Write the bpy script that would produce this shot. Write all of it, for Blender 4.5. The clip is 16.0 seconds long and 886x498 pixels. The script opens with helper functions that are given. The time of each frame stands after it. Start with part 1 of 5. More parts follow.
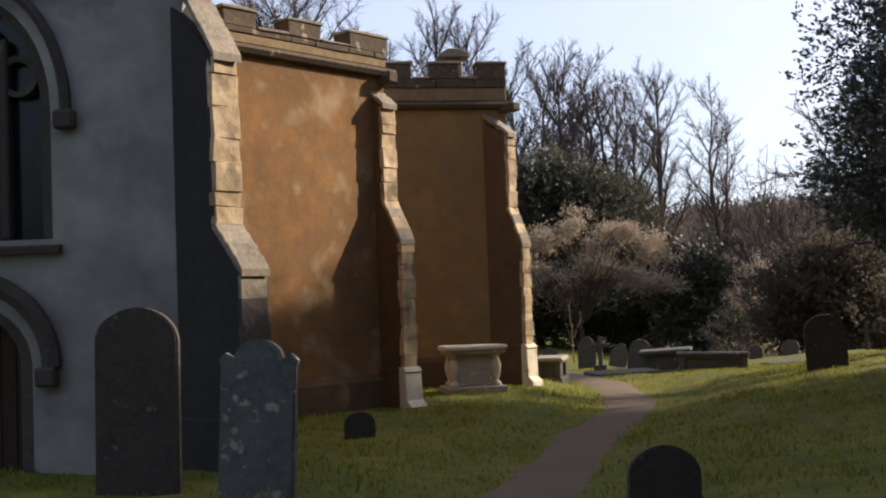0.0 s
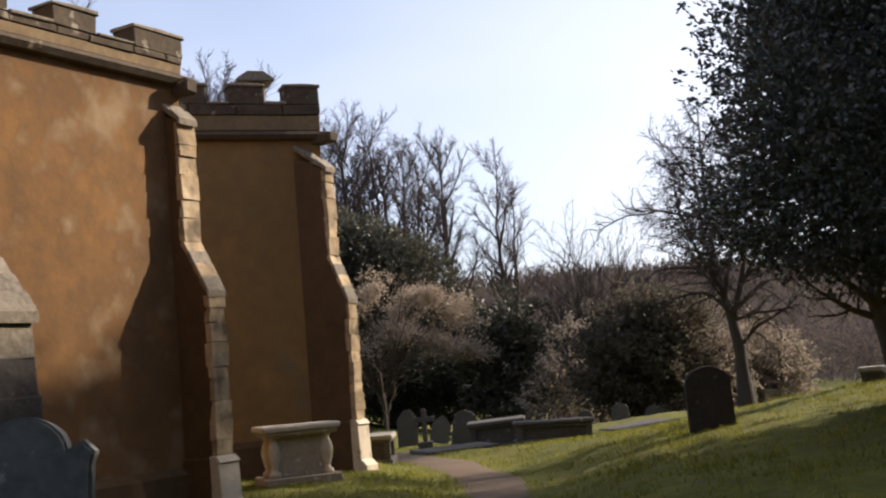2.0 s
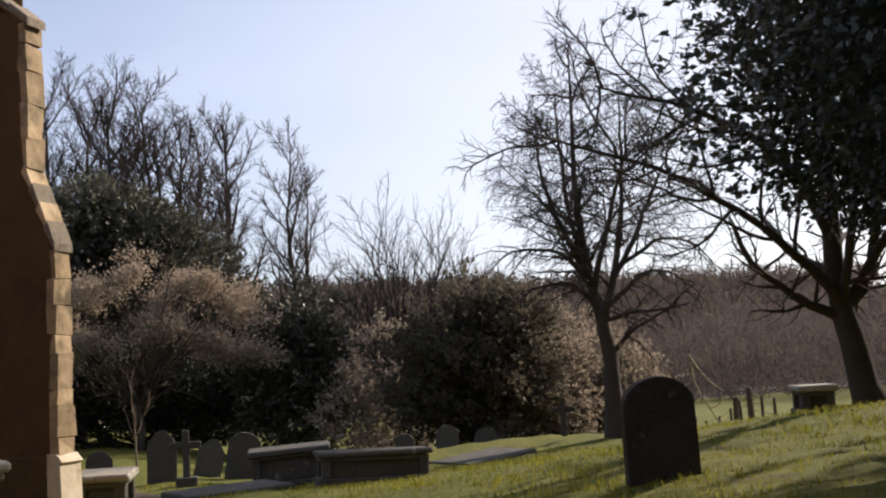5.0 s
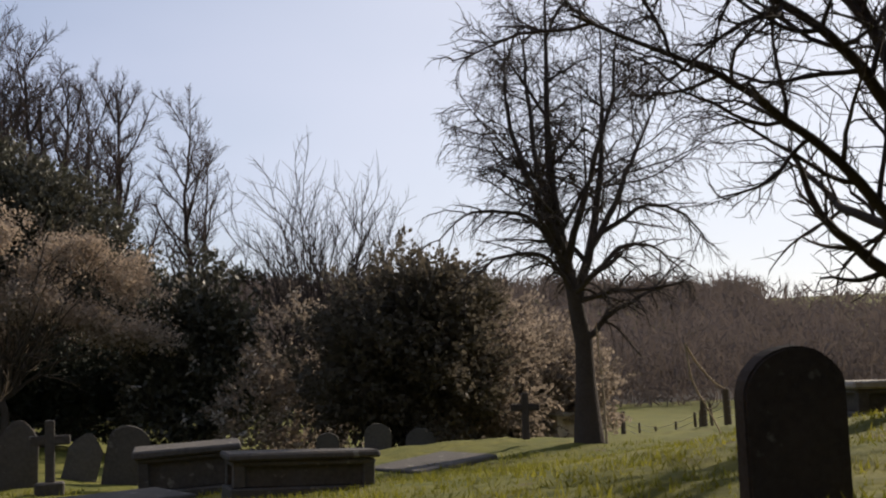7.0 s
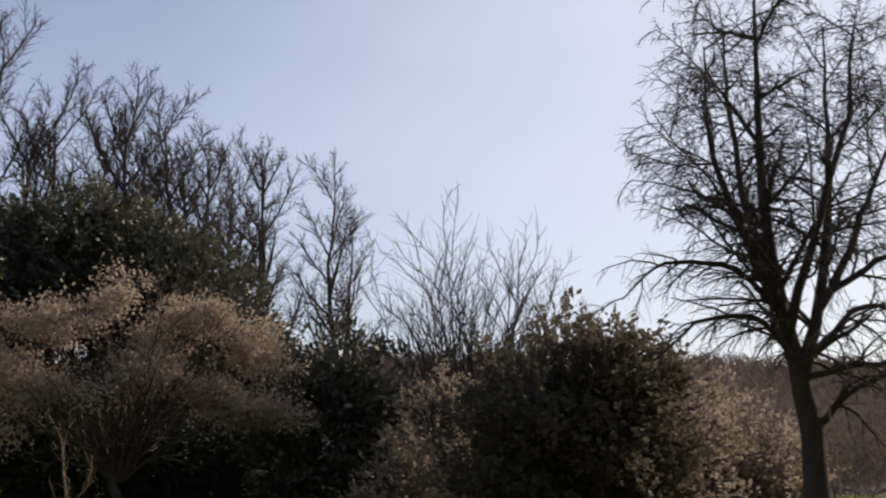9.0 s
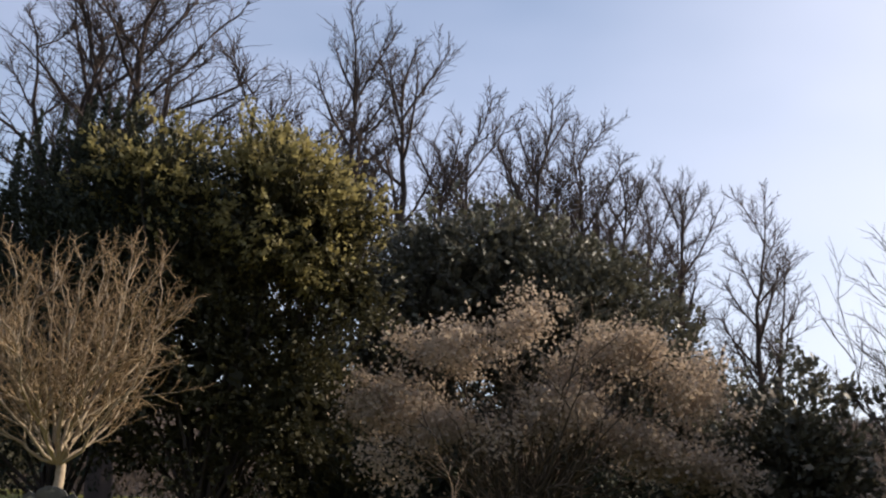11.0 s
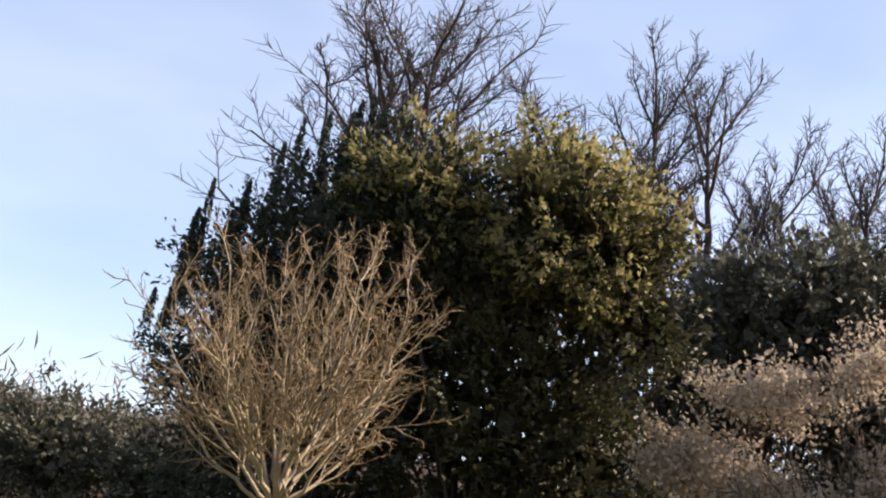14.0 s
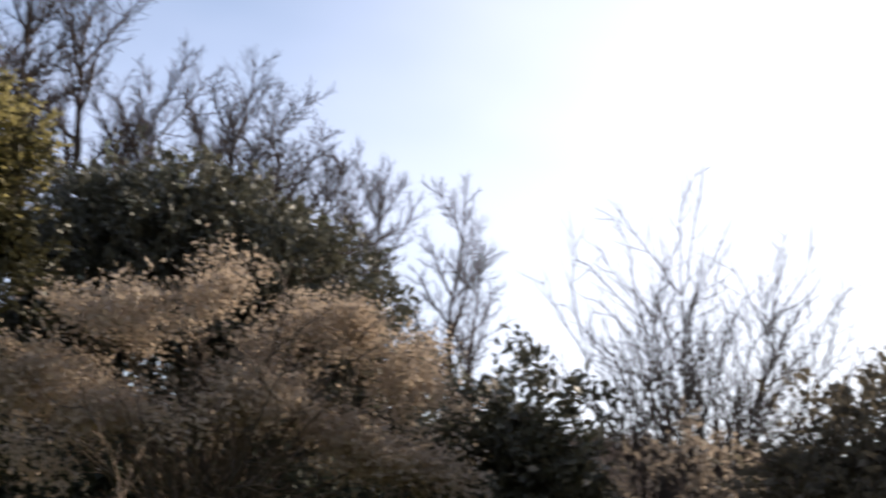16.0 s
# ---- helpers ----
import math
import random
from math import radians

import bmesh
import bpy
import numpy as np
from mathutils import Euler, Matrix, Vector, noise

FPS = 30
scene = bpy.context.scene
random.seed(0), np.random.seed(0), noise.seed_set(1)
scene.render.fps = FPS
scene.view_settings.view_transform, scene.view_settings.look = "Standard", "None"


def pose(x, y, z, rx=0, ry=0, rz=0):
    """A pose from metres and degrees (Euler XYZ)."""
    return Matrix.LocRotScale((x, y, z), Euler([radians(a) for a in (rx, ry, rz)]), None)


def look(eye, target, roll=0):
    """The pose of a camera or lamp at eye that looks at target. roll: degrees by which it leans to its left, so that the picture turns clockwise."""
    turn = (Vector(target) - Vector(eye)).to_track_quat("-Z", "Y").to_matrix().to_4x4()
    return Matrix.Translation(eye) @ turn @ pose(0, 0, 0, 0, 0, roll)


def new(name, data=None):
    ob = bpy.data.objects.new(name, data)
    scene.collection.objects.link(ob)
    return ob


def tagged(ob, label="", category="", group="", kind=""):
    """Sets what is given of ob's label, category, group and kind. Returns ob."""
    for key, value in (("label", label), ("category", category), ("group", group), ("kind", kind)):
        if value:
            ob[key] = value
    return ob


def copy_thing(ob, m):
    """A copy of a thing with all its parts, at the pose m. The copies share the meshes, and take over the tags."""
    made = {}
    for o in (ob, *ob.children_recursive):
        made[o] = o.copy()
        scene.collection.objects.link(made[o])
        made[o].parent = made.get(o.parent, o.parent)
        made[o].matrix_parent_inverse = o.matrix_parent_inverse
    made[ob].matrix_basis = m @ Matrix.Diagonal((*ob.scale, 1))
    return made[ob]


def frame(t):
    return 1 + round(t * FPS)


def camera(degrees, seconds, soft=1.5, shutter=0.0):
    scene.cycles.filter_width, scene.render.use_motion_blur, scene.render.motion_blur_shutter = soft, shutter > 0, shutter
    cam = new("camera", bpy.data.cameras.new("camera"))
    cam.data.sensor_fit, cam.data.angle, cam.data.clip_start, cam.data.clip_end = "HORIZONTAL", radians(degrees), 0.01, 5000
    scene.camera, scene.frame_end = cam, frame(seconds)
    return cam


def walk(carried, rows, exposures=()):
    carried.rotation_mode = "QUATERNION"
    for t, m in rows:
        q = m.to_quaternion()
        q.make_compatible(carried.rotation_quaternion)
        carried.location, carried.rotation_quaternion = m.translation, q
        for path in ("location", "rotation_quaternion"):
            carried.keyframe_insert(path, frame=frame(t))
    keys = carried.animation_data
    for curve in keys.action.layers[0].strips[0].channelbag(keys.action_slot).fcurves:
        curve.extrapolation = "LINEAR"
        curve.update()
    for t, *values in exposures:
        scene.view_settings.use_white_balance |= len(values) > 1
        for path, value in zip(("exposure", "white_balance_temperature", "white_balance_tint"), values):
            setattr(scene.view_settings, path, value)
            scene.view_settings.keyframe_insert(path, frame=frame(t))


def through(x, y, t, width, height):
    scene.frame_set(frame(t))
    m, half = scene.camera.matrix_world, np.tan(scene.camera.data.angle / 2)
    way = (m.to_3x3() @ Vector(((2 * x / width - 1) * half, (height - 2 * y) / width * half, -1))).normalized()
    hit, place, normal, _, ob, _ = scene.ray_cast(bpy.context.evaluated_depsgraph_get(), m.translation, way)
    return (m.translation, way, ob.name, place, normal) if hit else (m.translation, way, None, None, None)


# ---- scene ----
cam = camera(41.0, 16.0, soft=2.1, shutter=0.2)
PATH = [
    (0, (1.038, -1.583, 2.245), (0.936, 0.812, 2.36), -2.1),
    (0.5, (0.648, -0.636, 2.129), (0.636, 1.759, 2.273), -2.8),
    (1, (0.318, 0.348, 2.102), (0.4, 2.74, 2.278), -3.9),
    (1.5, (0.08, 1.426, 2.104), (0.302, 3.806, 2.315), -4.6),
    (2, (0.14, 2.516, 2.053), (0.516, 4.874, 2.304), -4.8),
    (2.5, (0.185, 3.336, 1.969), (0.721, 5.657, 2.269), -4.3),
    (3, (0.307, 4.392, 1.955), (0.942, 6.682, 2.297), -3.6),
    (3.5, (0.523, 6.042, 1.962), (1.213, 8.316, 2.297), -3.1),
    (4, (0.752, 7.514, 2.003), (1.482, 9.781, 2.308), -3.0),
    (4.5, (1.072, 8.89, 1.968), (1.828, 11.15, 2.249), -2.9),
    (5, (1.354, 10.429, 1.994), (2.154, 12.678, 2.24), -3.3),
    (5.2, (1.406, 10.978, 1.992), (2.231, 13.219, 2.224), -3.4),
    (7.3, (2.244, 15.401, 1.726), (3.247, 17.567, 1.98), -1.7),
    (7.5, (2.357, 15.781, 1.745), (3.345, 17.952, 2.015), -1.6),
    (8, (2.738, 16.678, 1.858), (3.645, 18.877, 2.171), -1.3),
    (8.5, (3.163, 17.599, 1.92), (3.989, 19.825, 2.28), -1.1),
    (9, (3.26, 18.499, 1.92), (3.973, 20.754, 2.327), -0.7),
    (9.5, (3.451, 19.624, 1.958), (3.95, 21.928, 2.405), 0.6),
    (10, (3.462, 20.796, 1.993), (3.736, 23.135, 2.459), 2.0),
    (10.2, (3.46, 21.21, 2.003), (3.641, 23.556, 2.478), 2.3),
    (12.3, (3.354, 25.98, 1.907), (2.935, 28.277, 2.462), 5.1),
    (12.5, (3.308, 26.274, 1.946), (2.831, 28.556, 2.513), 5.3),
    (13, (3.196, 26.616, 2.004), (2.597, 28.867, 2.584), 6.7),
    (13.5, (3.133, 26.759, 2.002), (2.465, 28.988, 2.588), 7.5),
    (14, (3.14, 26.723, 1.991), (2.443, 28.944, 2.575), 7.9),
    (14.5, (3.218, 26.63, 2.014), (2.526, 28.854, 2.593), 7.8),
    (15, (3.317, 26.604, 2.008), (2.794, 28.871, 2.6), 6.4),
    (15.5, (3.317, 26.574, 2.008), (3.217, 28.903, 2.577), 3.8),
    (16, (3.317, 26.544, 2.008), (3.857, 28.818, 2.555), 4.0),
]
EXPOSURES = [(0, 0.84), (1.5, 0.8), (2.5, 0.75), (3.5, 0.68), (4.5, 0.52), (5.0, 0.54), (7.3, 0.18), (8.5, 0.16), (9.5, 0.22), (10.2, 0.24), (12.3, 1.3), (12.8, 1.22), (14.2, 1.14), (15.0, 1.0), (15.5, 1.2), (16.0, 0.9)]
walk(cam, [(t, look(eye, target, roll)) for t, eye, target, roll in PATH], EXPOSURES)

K = 1.2  # the site plan below is drawn at 1:1.2


# ---- world and sun ----
SUN_AZ, SUN_EL = 69.0, 28.0
world = bpy.data.worlds.new("sky")
scene.world = world
world.use_nodes = True
wn, wl = world.node_tree.nodes, world.node_tree.links
sky = wn.new("ShaderNodeTexSky")
sky.sky_type, sky.sun_disc = "NISHITA", False
sky.sun_elevation, sky.sun_rotation = radians(SUN_EL), radians(SUN_AZ)
sky.air_density, sky.dust_density, sky.ozone_density = 1.0, 0.8, 1.9
coord = wn.new("ShaderNodeTexCoord")
stretch = wn.new("ShaderNodeMapping")
stretch.inputs["Scale"].default_value = (1.0, 1.0, 2.6)
haze = wn.new("ShaderNodeTexNoise")
haze.inputs["Scale"].default_value, haze.inputs["Detail"].default_value = 1.3, 4.0
ramp = wn.new("ShaderNodeMapRange")
ramp.inputs["From Min"].default_value, ramp.inputs["From Max"].default_value = 0.42, 0.75
ramp.inputs["To Min"].default_value, ramp.inputs["To Max"].default_value = 0.22, 0.62
veil = wn.new("ShaderNodeMix")
veil.data_type = "RGBA"
veil.inputs[7].default_value = (6.85, 7.1, 9.15, 1.0)
wl.new(coord.outputs["Generated"], stretch.inputs["Vector"])
wl.new(stretch.outputs["Vector"], haze.inputs["Vector"])
wl.new(haze.outputs["Fac"], ramp.inputs["Value"])
wl.new(ramp.outputs["Result"], veil.inputs[0])
wl.new(sky.outputs["Color"], veil.inputs[6])
# thin bright haze round the sun's side of the sky
glow = wn.new("ShaderNodeVectorMath")
glow.operation = "DOT_PRODUCT"
glow.inputs[1].default_value = (0.82, 0.52, 0.24)
wl.new(coord.outputs["Generated"], glow.inputs[0])
halo = wn.new("ShaderNodeMapRange")
halo.interpolation_type = "SMOOTHSTEP"
halo.inputs["From Min"].default_value, halo.inputs["From Max"].default_value = 0.55, 1.0
halo.inputs["To Min"].default_value, halo.inputs["To Max"].default_value = 0.0, 0.5
wl.new(glow.outputs["Value"], halo.inputs["Value"])
bright = wn.new("ShaderNodeMix")
bright.data_type = "RGBA"
bright.inputs[7].default_value = (10.3, 10.0, 10.5, 1.0)
wl.new(halo.outputs["Result"], bright.inputs[0])
wl.new(veil.outputs[2], bright.inputs[6])
back = wn["Background"]
wl.new(bright.outputs[2], back.inputs["Color"])
back.inputs["Strength"].default_value = 0.088

sun = new("sun", bpy.data.lights.new("sun", "SUN"))
sun.data.energy, sun.data.angle, sun.data.color = 5.0, radians(1.2), (1.0, 0.86, 0.71)
ca, ce = radians(SUN_AZ), radians(SUN_EL)
SUN_DIR = Vector((math.sin(ca) * math.cos(ce), math.cos(ca) * math.cos(ce), math.sin(ce)))
sun.matrix_world = look(SUN_DIR * 100, (0, 0, 0))


# ---- materials ----
def surface(name, colours, scale=1.0, fine=12.0, rough=0.9, bump=0.4, spread=(0.35, 0.65), speck=None, vary=0.0, depth=0.02):
    """Two scales of noise between three colours, optional lichen specks, relief, and a shift from piece to piece."""
    m = bpy.data.materials.new(name)
    m.use_nodes = True
    n, l = m.node_tree.nodes, m.node_tree.links
    p = n["Principled BSDF"]
    p.inputs["Roughness"].default_value = rough
    p.inputs["Specular IOR Level"].default_value = 0.25
    tc = n.new("ShaderNodeTexCoord")
    big, small = n.new("ShaderNodeTexNoise"), n.new("ShaderNodeTexNoise")
    for tex, s, d in ((big, scale, 5.0), (small, fine, 6.0)):
        tex.inputs["Scale"].default_value, tex.inputs["Detail"].default_value = s, d
        tex.inputs["Roughness"].default_value = 0.62
        l.new(tc.outputs["Object"], tex.inputs["Vector"])
    ra, rb = n.new("ShaderNodeMapRange"), n.new("ShaderNodeMapRange")
    for r, tex in ((ra, big), (rb, small)):
        r.inputs["From Min"].default_value, r.inputs["From Max"].default_value = spread
        l.new(tex.outputs["Fac"], r.inputs["Value"])
    a, b = n.new("ShaderNodeMix"), n.new("ShaderNodeMix")
    a.data_type = b.data_type = "RGBA"
    a.inputs[6].default_value, a.inputs[7].default_value = (*colours[0], 1), (*colours[1], 1)
    b.inputs[7].default_value = (*colours[2], 1)
    half = n.new("ShaderNodeMath")
    half.operation = "MULTIPLY"
    half.inputs[1].default_value = 0.55
    l.new(ra.outputs["Result"], a.inputs[0])
    l.new(rb.outputs["Result"], half.inputs[0])
    l.new(half.outputs[0], b.inputs[0])
    l.new(a.outputs[2], b.inputs[6])
    last = b.outputs[2]
    if speck:
        v = n.new("ShaderNodeTexNoise")
        v.inputs["Scale"].default_value, v.inputs["Detail"].default_value = speck[1], 8.0
        l.new(tc.outputs["Object"], v.inputs["Vector"])
        rv = n.new("ShaderNodeMapRange")
        rv.inputs["From Min"].default_value, rv.inputs["From Max"].default_value = speck[2], speck[2] + (speck[3] if len(speck) > 3 else 0.07)
        l.new(v.outputs["Fac"], rv.inputs["Value"])
        c = n.new("ShaderNodeMix")
        c.data_type = "RGBA"
        c.inputs[7].default_value = (*speck[0], 1)
        l.new(rv.outputs["Result"], c.inputs[0])
        l.new(last, c.inputs[6])
        last = c.outputs[2]
    if vary:
        info, hsv, rr = n.new("ShaderNodeObjectInfo"), n.new("ShaderNodeHueSaturation"), n.new("ShaderNodeMapRange")
        rr.inputs["To Min"].default_value, rr.inputs["To Max"].default_value = 1 - vary, 1 + vary
        l.new(info.outputs["Random"], rr.inputs["Value"])
        l.new(rr.outputs["Result"], hsv.inputs["Value"])
        l.new(last, hsv.inputs["Color"])
        last = hsv.outputs["Color"]
    l.new(last, p.inputs["Base Color"])
    bp = n.new("ShaderNodeBump")
    bp.inputs["Strength"].default_value, bp.inputs["Distance"].default_value = bump, depth
    l.new(small.outputs["Fac"], bp.inputs["Height"])
    l.new(bp.outputs["Normal"], p.inputs["Normal"])
    return m


def leafy(name, dark, light, rough=0.5, through=0.25, gloss=0.4):
    """A leaf: two greens shifted leaf by leaf, some light passing through."""
    m = bpy.data.materials.new(name)
    m.use_nodes = True
    n, l = m.node_tree.nodes, m.node_tree.links
    p = n["Principled BSDF"]
    p.inputs["Roughness"].default_value = rough
    p.inputs["Specular IOR Level"].default_value = gloss
    geo, mix, tc, big = n.new("ShaderNodeNewGeometry"), n.new("ShaderNodeMix"), n.new("ShaderNodeTexCoord"), n.new("ShaderNodeTexNoise")
    big.inputs["Scale"].default_value = 0.8
    l.new(tc.outputs["Object"], big.inputs["Vector"])
    add = n.new("ShaderNodeMath")
    add.operation = "MULTIPLY_ADD"
    add.inputs[1].default_value = 0.6
    l.new(geo.outputs["Random Per Island"], add.inputs[0])
    r = n.new("ShaderNodeMapRange")
    r.inputs["From Min"].default_value, r.inputs["From Max"].default_value = 0.35, 0.7
    r.inputs["To Max"].default_value = 0.4
    l.new(big.outputs["Fac"], r.inputs["Value"])
    l.new(r.outputs["Result"], add.inputs[2])
    mix.data_type = "RGBA"
    mix.inputs[6].default_value, mix.inputs[7].default_value = (*dark, 1), (*light, 1)
    l.new(add.outputs[0], mix.inputs[0])
    l.new(mix.outputs[2], p.inputs["Base Color"])
    t, s = n.new("ShaderNodeBsdfTranslucent"), n.new("ShaderNodeMixShader")
    l.new(mix.outputs[2], t.inputs["Color"])
    s.inputs[0].default_value = through
    l.new(p.outputs[0], s.inputs[1])
    l.new(t.outputs[0], s.inputs[2])
    l.new(s.outputs[0], n["Material Output"].inputs["Surface"])
    return m


OCHRE = surface("ochre_limewash", ((0.245, 0.124, 0.043), (0.128, 0.07, 0.032), (0.095, 0.06, 0.033)), 0.45, 3.4, 0.95, 0.5, speck=((0.31, 0.215, 0.125), 1.7, 0.54, 0.2))
# dark ochre holding the shade of buttress flanks; the plinths use it too
OCHRE_DARK = surface("dark_ochre_limewash", ((0.1, 0.062, 0.03), (0.07, 0.044, 0.024), (0.135, 0.082, 0.04)), 0.9, 4.0, 0.95, 0.4)
OCHRE_DULL = surface("weathered_ochre_limewash", ((0.285, 0.173, 0.064), (0.215, 0.133, 0.054), (0.165, 0.11, 0.052)), 0.7, 3.0, 0.95, 0.3, speck=((0.2, 0.15, 0.085), 2.2, 0.6, 0.12))
WHITEWASH = surface("grey_white_render", ((0.33, 0.315, 0.295), (0.13, 0.125, 0.118), (0.2, 0.192, 0.18)), 0.7, 2.4, 0.95, 0.4, speck=((0.09, 0.086, 0.08), 0.9, 0.6, 0.14))
# the shade on the first buttress's flank is put into this near-black render
DARK_RENDER = surface("shade_dark_render", ((0.036, 0.032, 0.03), (0.024, 0.021, 0.02), (0.05, 0.044, 0.04)), 0.8, 6.0, 0.95, 0.4)
PALE_LIMESTONE = surface("clean_pale_limestone", ((0.64, 0.55, 0.42), (0.5, 0.41, 0.29), (0.7, 0.62, 0.49)), 2.0, 9.0, 0.9, 0.7, speck=((0.3, 0.25, 0.17), 4.0, 0.6, 0.12), vary=0.1)
LIMESTONE = surface("dressed_limestone", ((0.58, 0.45, 0.29), (0.36, 0.25, 0.14), (0.26, 0.19, 0.115)), 1.6, 7.0, 0.9, 0.9, speck=((0.16, 0.12, 0.075), 3.0, 0.52, 0.16), vary=0.2)
PARAPET = surface("weathered_parapet_stone", ((0.085, 0.062, 0.042), (0.055, 0.041, 0.03), (0.125, 0.095, 0.063)), 2.0, 9.0, 0.95, 0.8, speck=((0.28, 0.24, 0.18), 4.0, 0.62), vary=0.12)
COPING = surface("lichened_coping", ((0.22, 0.18, 0.13), (0.13, 0.105, 0.08), (0.32, 0.28, 0.22)), 3.0, 18.0, 0.95, 0.6, vary=0.15)
FRIEZE = surface("ochre_parapet_band", ((0.27, 0.19, 0.1), (0.18, 0.125, 0.07), (0.14, 0.1, 0.06)), 1.4, 12.0, 0.95, 0.5)
DARK_STONE = surface("dark_gravestone", ((0.06, 0.05, 0.044), (0.04, 0.034, 0.031), (0.08, 0.068, 0.058)), 3.0, 22.0, 0.9, 0.6, speck=((0.13, 0.125, 0.11), 7.0, 0.66), vary=0.15)
PALE_STONE = surface("lichened_gravestone", ((0.1, 0.101, 0.097), (0.055, 0.056, 0.054), (0.125, 0.122, 0.112)), 2.2, 12.0, 0.9, 0.6, speck=((0.24, 0.235, 0.2), 7.0, 0.6), vary=0.15)
TOMB_STONE = surface("chest_tomb_limestone", ((0.4, 0.32, 0.22), (0.28, 0.22, 0.16), (0.5, 0.43, 0.32)), 2.5, 18.0, 0.9, 0.6, speck=((0.62, 0.56, 0.45), 6.0, 0.62), vary=0.1)
GREY_TOMB = surface("grey_chest_tomb_stone", ((0.085, 0.078, 0.07), (0.06, 0.055, 0.05), (0.12, 0.11, 0.095)), 2.5, 18.0, 0.9, 0.6, speck=((0.2, 0.19, 0.165), 6.0, 0.64), vary=0.12)
GRASS = surface("mossy_turf", ((0.1, 0.109, 0.012), (0.165, 0.152, 0.022), (0.042, 0.05, 0.008)), 0.9, 5.0, 1.0, 1.0, speck=((0.1, 0.08, 0.035), 1.6, 0.64), depth=0.06)
FIELD = surface("distant_turf_and_wood", ((0.04, 0.032, 0.026), (0.048, 0.038, 0.03), (0.032, 0.026, 0.022)), 0.03, 0.4, 1.0, 0.6, depth=1.0)
BLADE = leafy("grass_blade", (0.095, 0.109, 0.012), (0.35, 0.323, 0.052), 0.7, 0.4, 0.2)
GRAVEL = surface("earth_and_gravel_path", ((0.145, 0.102, 0.068), (0.1, 0.072, 0.048), (0.185, 0.135, 0.096)), 1.2, 40.0, 1.0, 0.8, depth=0.015)
BARK = surface("grey_brown_bark", ((0.07, 0.055, 0.042), (0.05, 0.04, 0.03), (0.1, 0.08, 0.06)), 3.0, 25.0, 1.0, 0.8)
BARK_DARK = surface("dark_wet_bark", ((0.06, 0.048, 0.042), (0.042, 0.034, 0.03), (0.08, 0.066, 0.056)), 3.0, 25.0, 1.0, 0.8)
BARK_PALE = surface("pale_bark", ((0.33, 0.265, 0.185), (0.24, 0.185, 0.125), (0.41, 0.34, 0.26)), 3.0, 25.0, 1.0, 0.6)
TWIG_TAN = surface("tan_twigs", ((0.22, 0.15, 0.085), (0.16, 0.108, 0.062), (0.29, 0.215, 0.135)), 1.2, 9.0, 1.0, 0.2)
TWIG_GREY = surface("grey_brown_twigs", ((0.2, 0.15, 0.11), (0.14, 0.105, 0.08), (0.27, 0.21, 0.16)), 1.2, 9.0, 1.0, 0.2)
TWIG_FAR = surface("mauve_grey_twigs", ((0.062, 0.047, 0.043), (0.045, 0.034, 0.031), (0.085, 0.065, 0.057)), 0.6, 4.0, 1.0, 0.2)
HOLLY = leafy("glossy_dark_leaf", (0.04, 0.046, 0.038), (0.085, 0.092, 0.07), 0.32, 0.15, 0.5)
YEW = leafy("yew_needles", (0.024, 0.029, 0.023), (0.055, 0.062, 0.042), 0.7, 0.15, 0.15)
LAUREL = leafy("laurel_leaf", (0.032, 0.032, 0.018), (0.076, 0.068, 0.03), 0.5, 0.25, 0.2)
# sunlight on the laurel's upper sprays is put into this colour
GOLD = leafy("sun_toned_laurel_spray", (0.175, 0.152, 0.062), (0.33, 0.285, 0.118), 0.5, 0.5, 0.25)
IVY = leafy("ivy_leaf", (0.046, 0.046, 0.034), (0.122, 0.116, 0.08), 0.5, 0.25, 0.3)
# glossy leaf in a pale colour that paints glints on the hollies
GLINT = leafy("holly_glint_leaf", (0.1, 0.11, 0.06), (0.3, 0.3, 0.22), 0.3, 0.3, 0.6)
SEED = leafy("dry_seed_heads", (0.3, 0.235, 0.172), (0.52, 0.425, 0.33), 0.9, 0.4, 0.1)
RUSSET = leafy("dry_russet_leaf", (0.18, 0.147, 0.116), (0.31, 0.256, 0.203), 0.9, 0.55, 0.1)
HILLWOOD = leafy("far_bare_wood", (0.125, 0.1, 0.087), (0.152, 0.123, 0.108), 1.0, 0.3, 0.0)
BRONZE = leafy("bronzed_evergreen_leaf", (0.066, 0.058, 0.043), (0.145, 0.124, 0.093), 0.7, 0.42, 0.15)
FLUFF = leafy("old_mans_beard_fluff", (0.3, 0.26, 0.21), (0.5, 0.46, 0.4), 0.9, 0.3, 0.1)
WOOD = surface("weathered_fence_wood", ((0.1, 0.075, 0.05), (0.07, 0.05, 0.035), (0.14, 0.11, 0.08)), 4.0, 30.0, 0.95, 0.5)
DOOR_OAK = surface("dark_oak_door", ((0.04, 0.028, 0.018), (0.03, 0.02, 0.014), (0.055, 0.04, 0.026)), 3.0, 30.0, 0.8, 0.4)
WIRE = surface("galvanised_wire", ((0.2, 0.2, 0.2), (0.15, 0.14, 0.13), (0.26, 0.25, 0.24)), 8.0, 40.0, 0.5, 0.1)
GLASS = surface("leaded_dark_glass", ((0.012, 0.013, 0.016), (0.02, 0.02, 0.022), (0.008, 0.008, 0.01)), 6.0, 30.0, 0.15, 0.1)
LEAD = surface("roof_lead", ((0.16, 0.16, 0.17), (0.12, 0.12, 0.13), (0.2, 0.2, 0.2)), 2.0, 12.0, 0.6, 0.2)


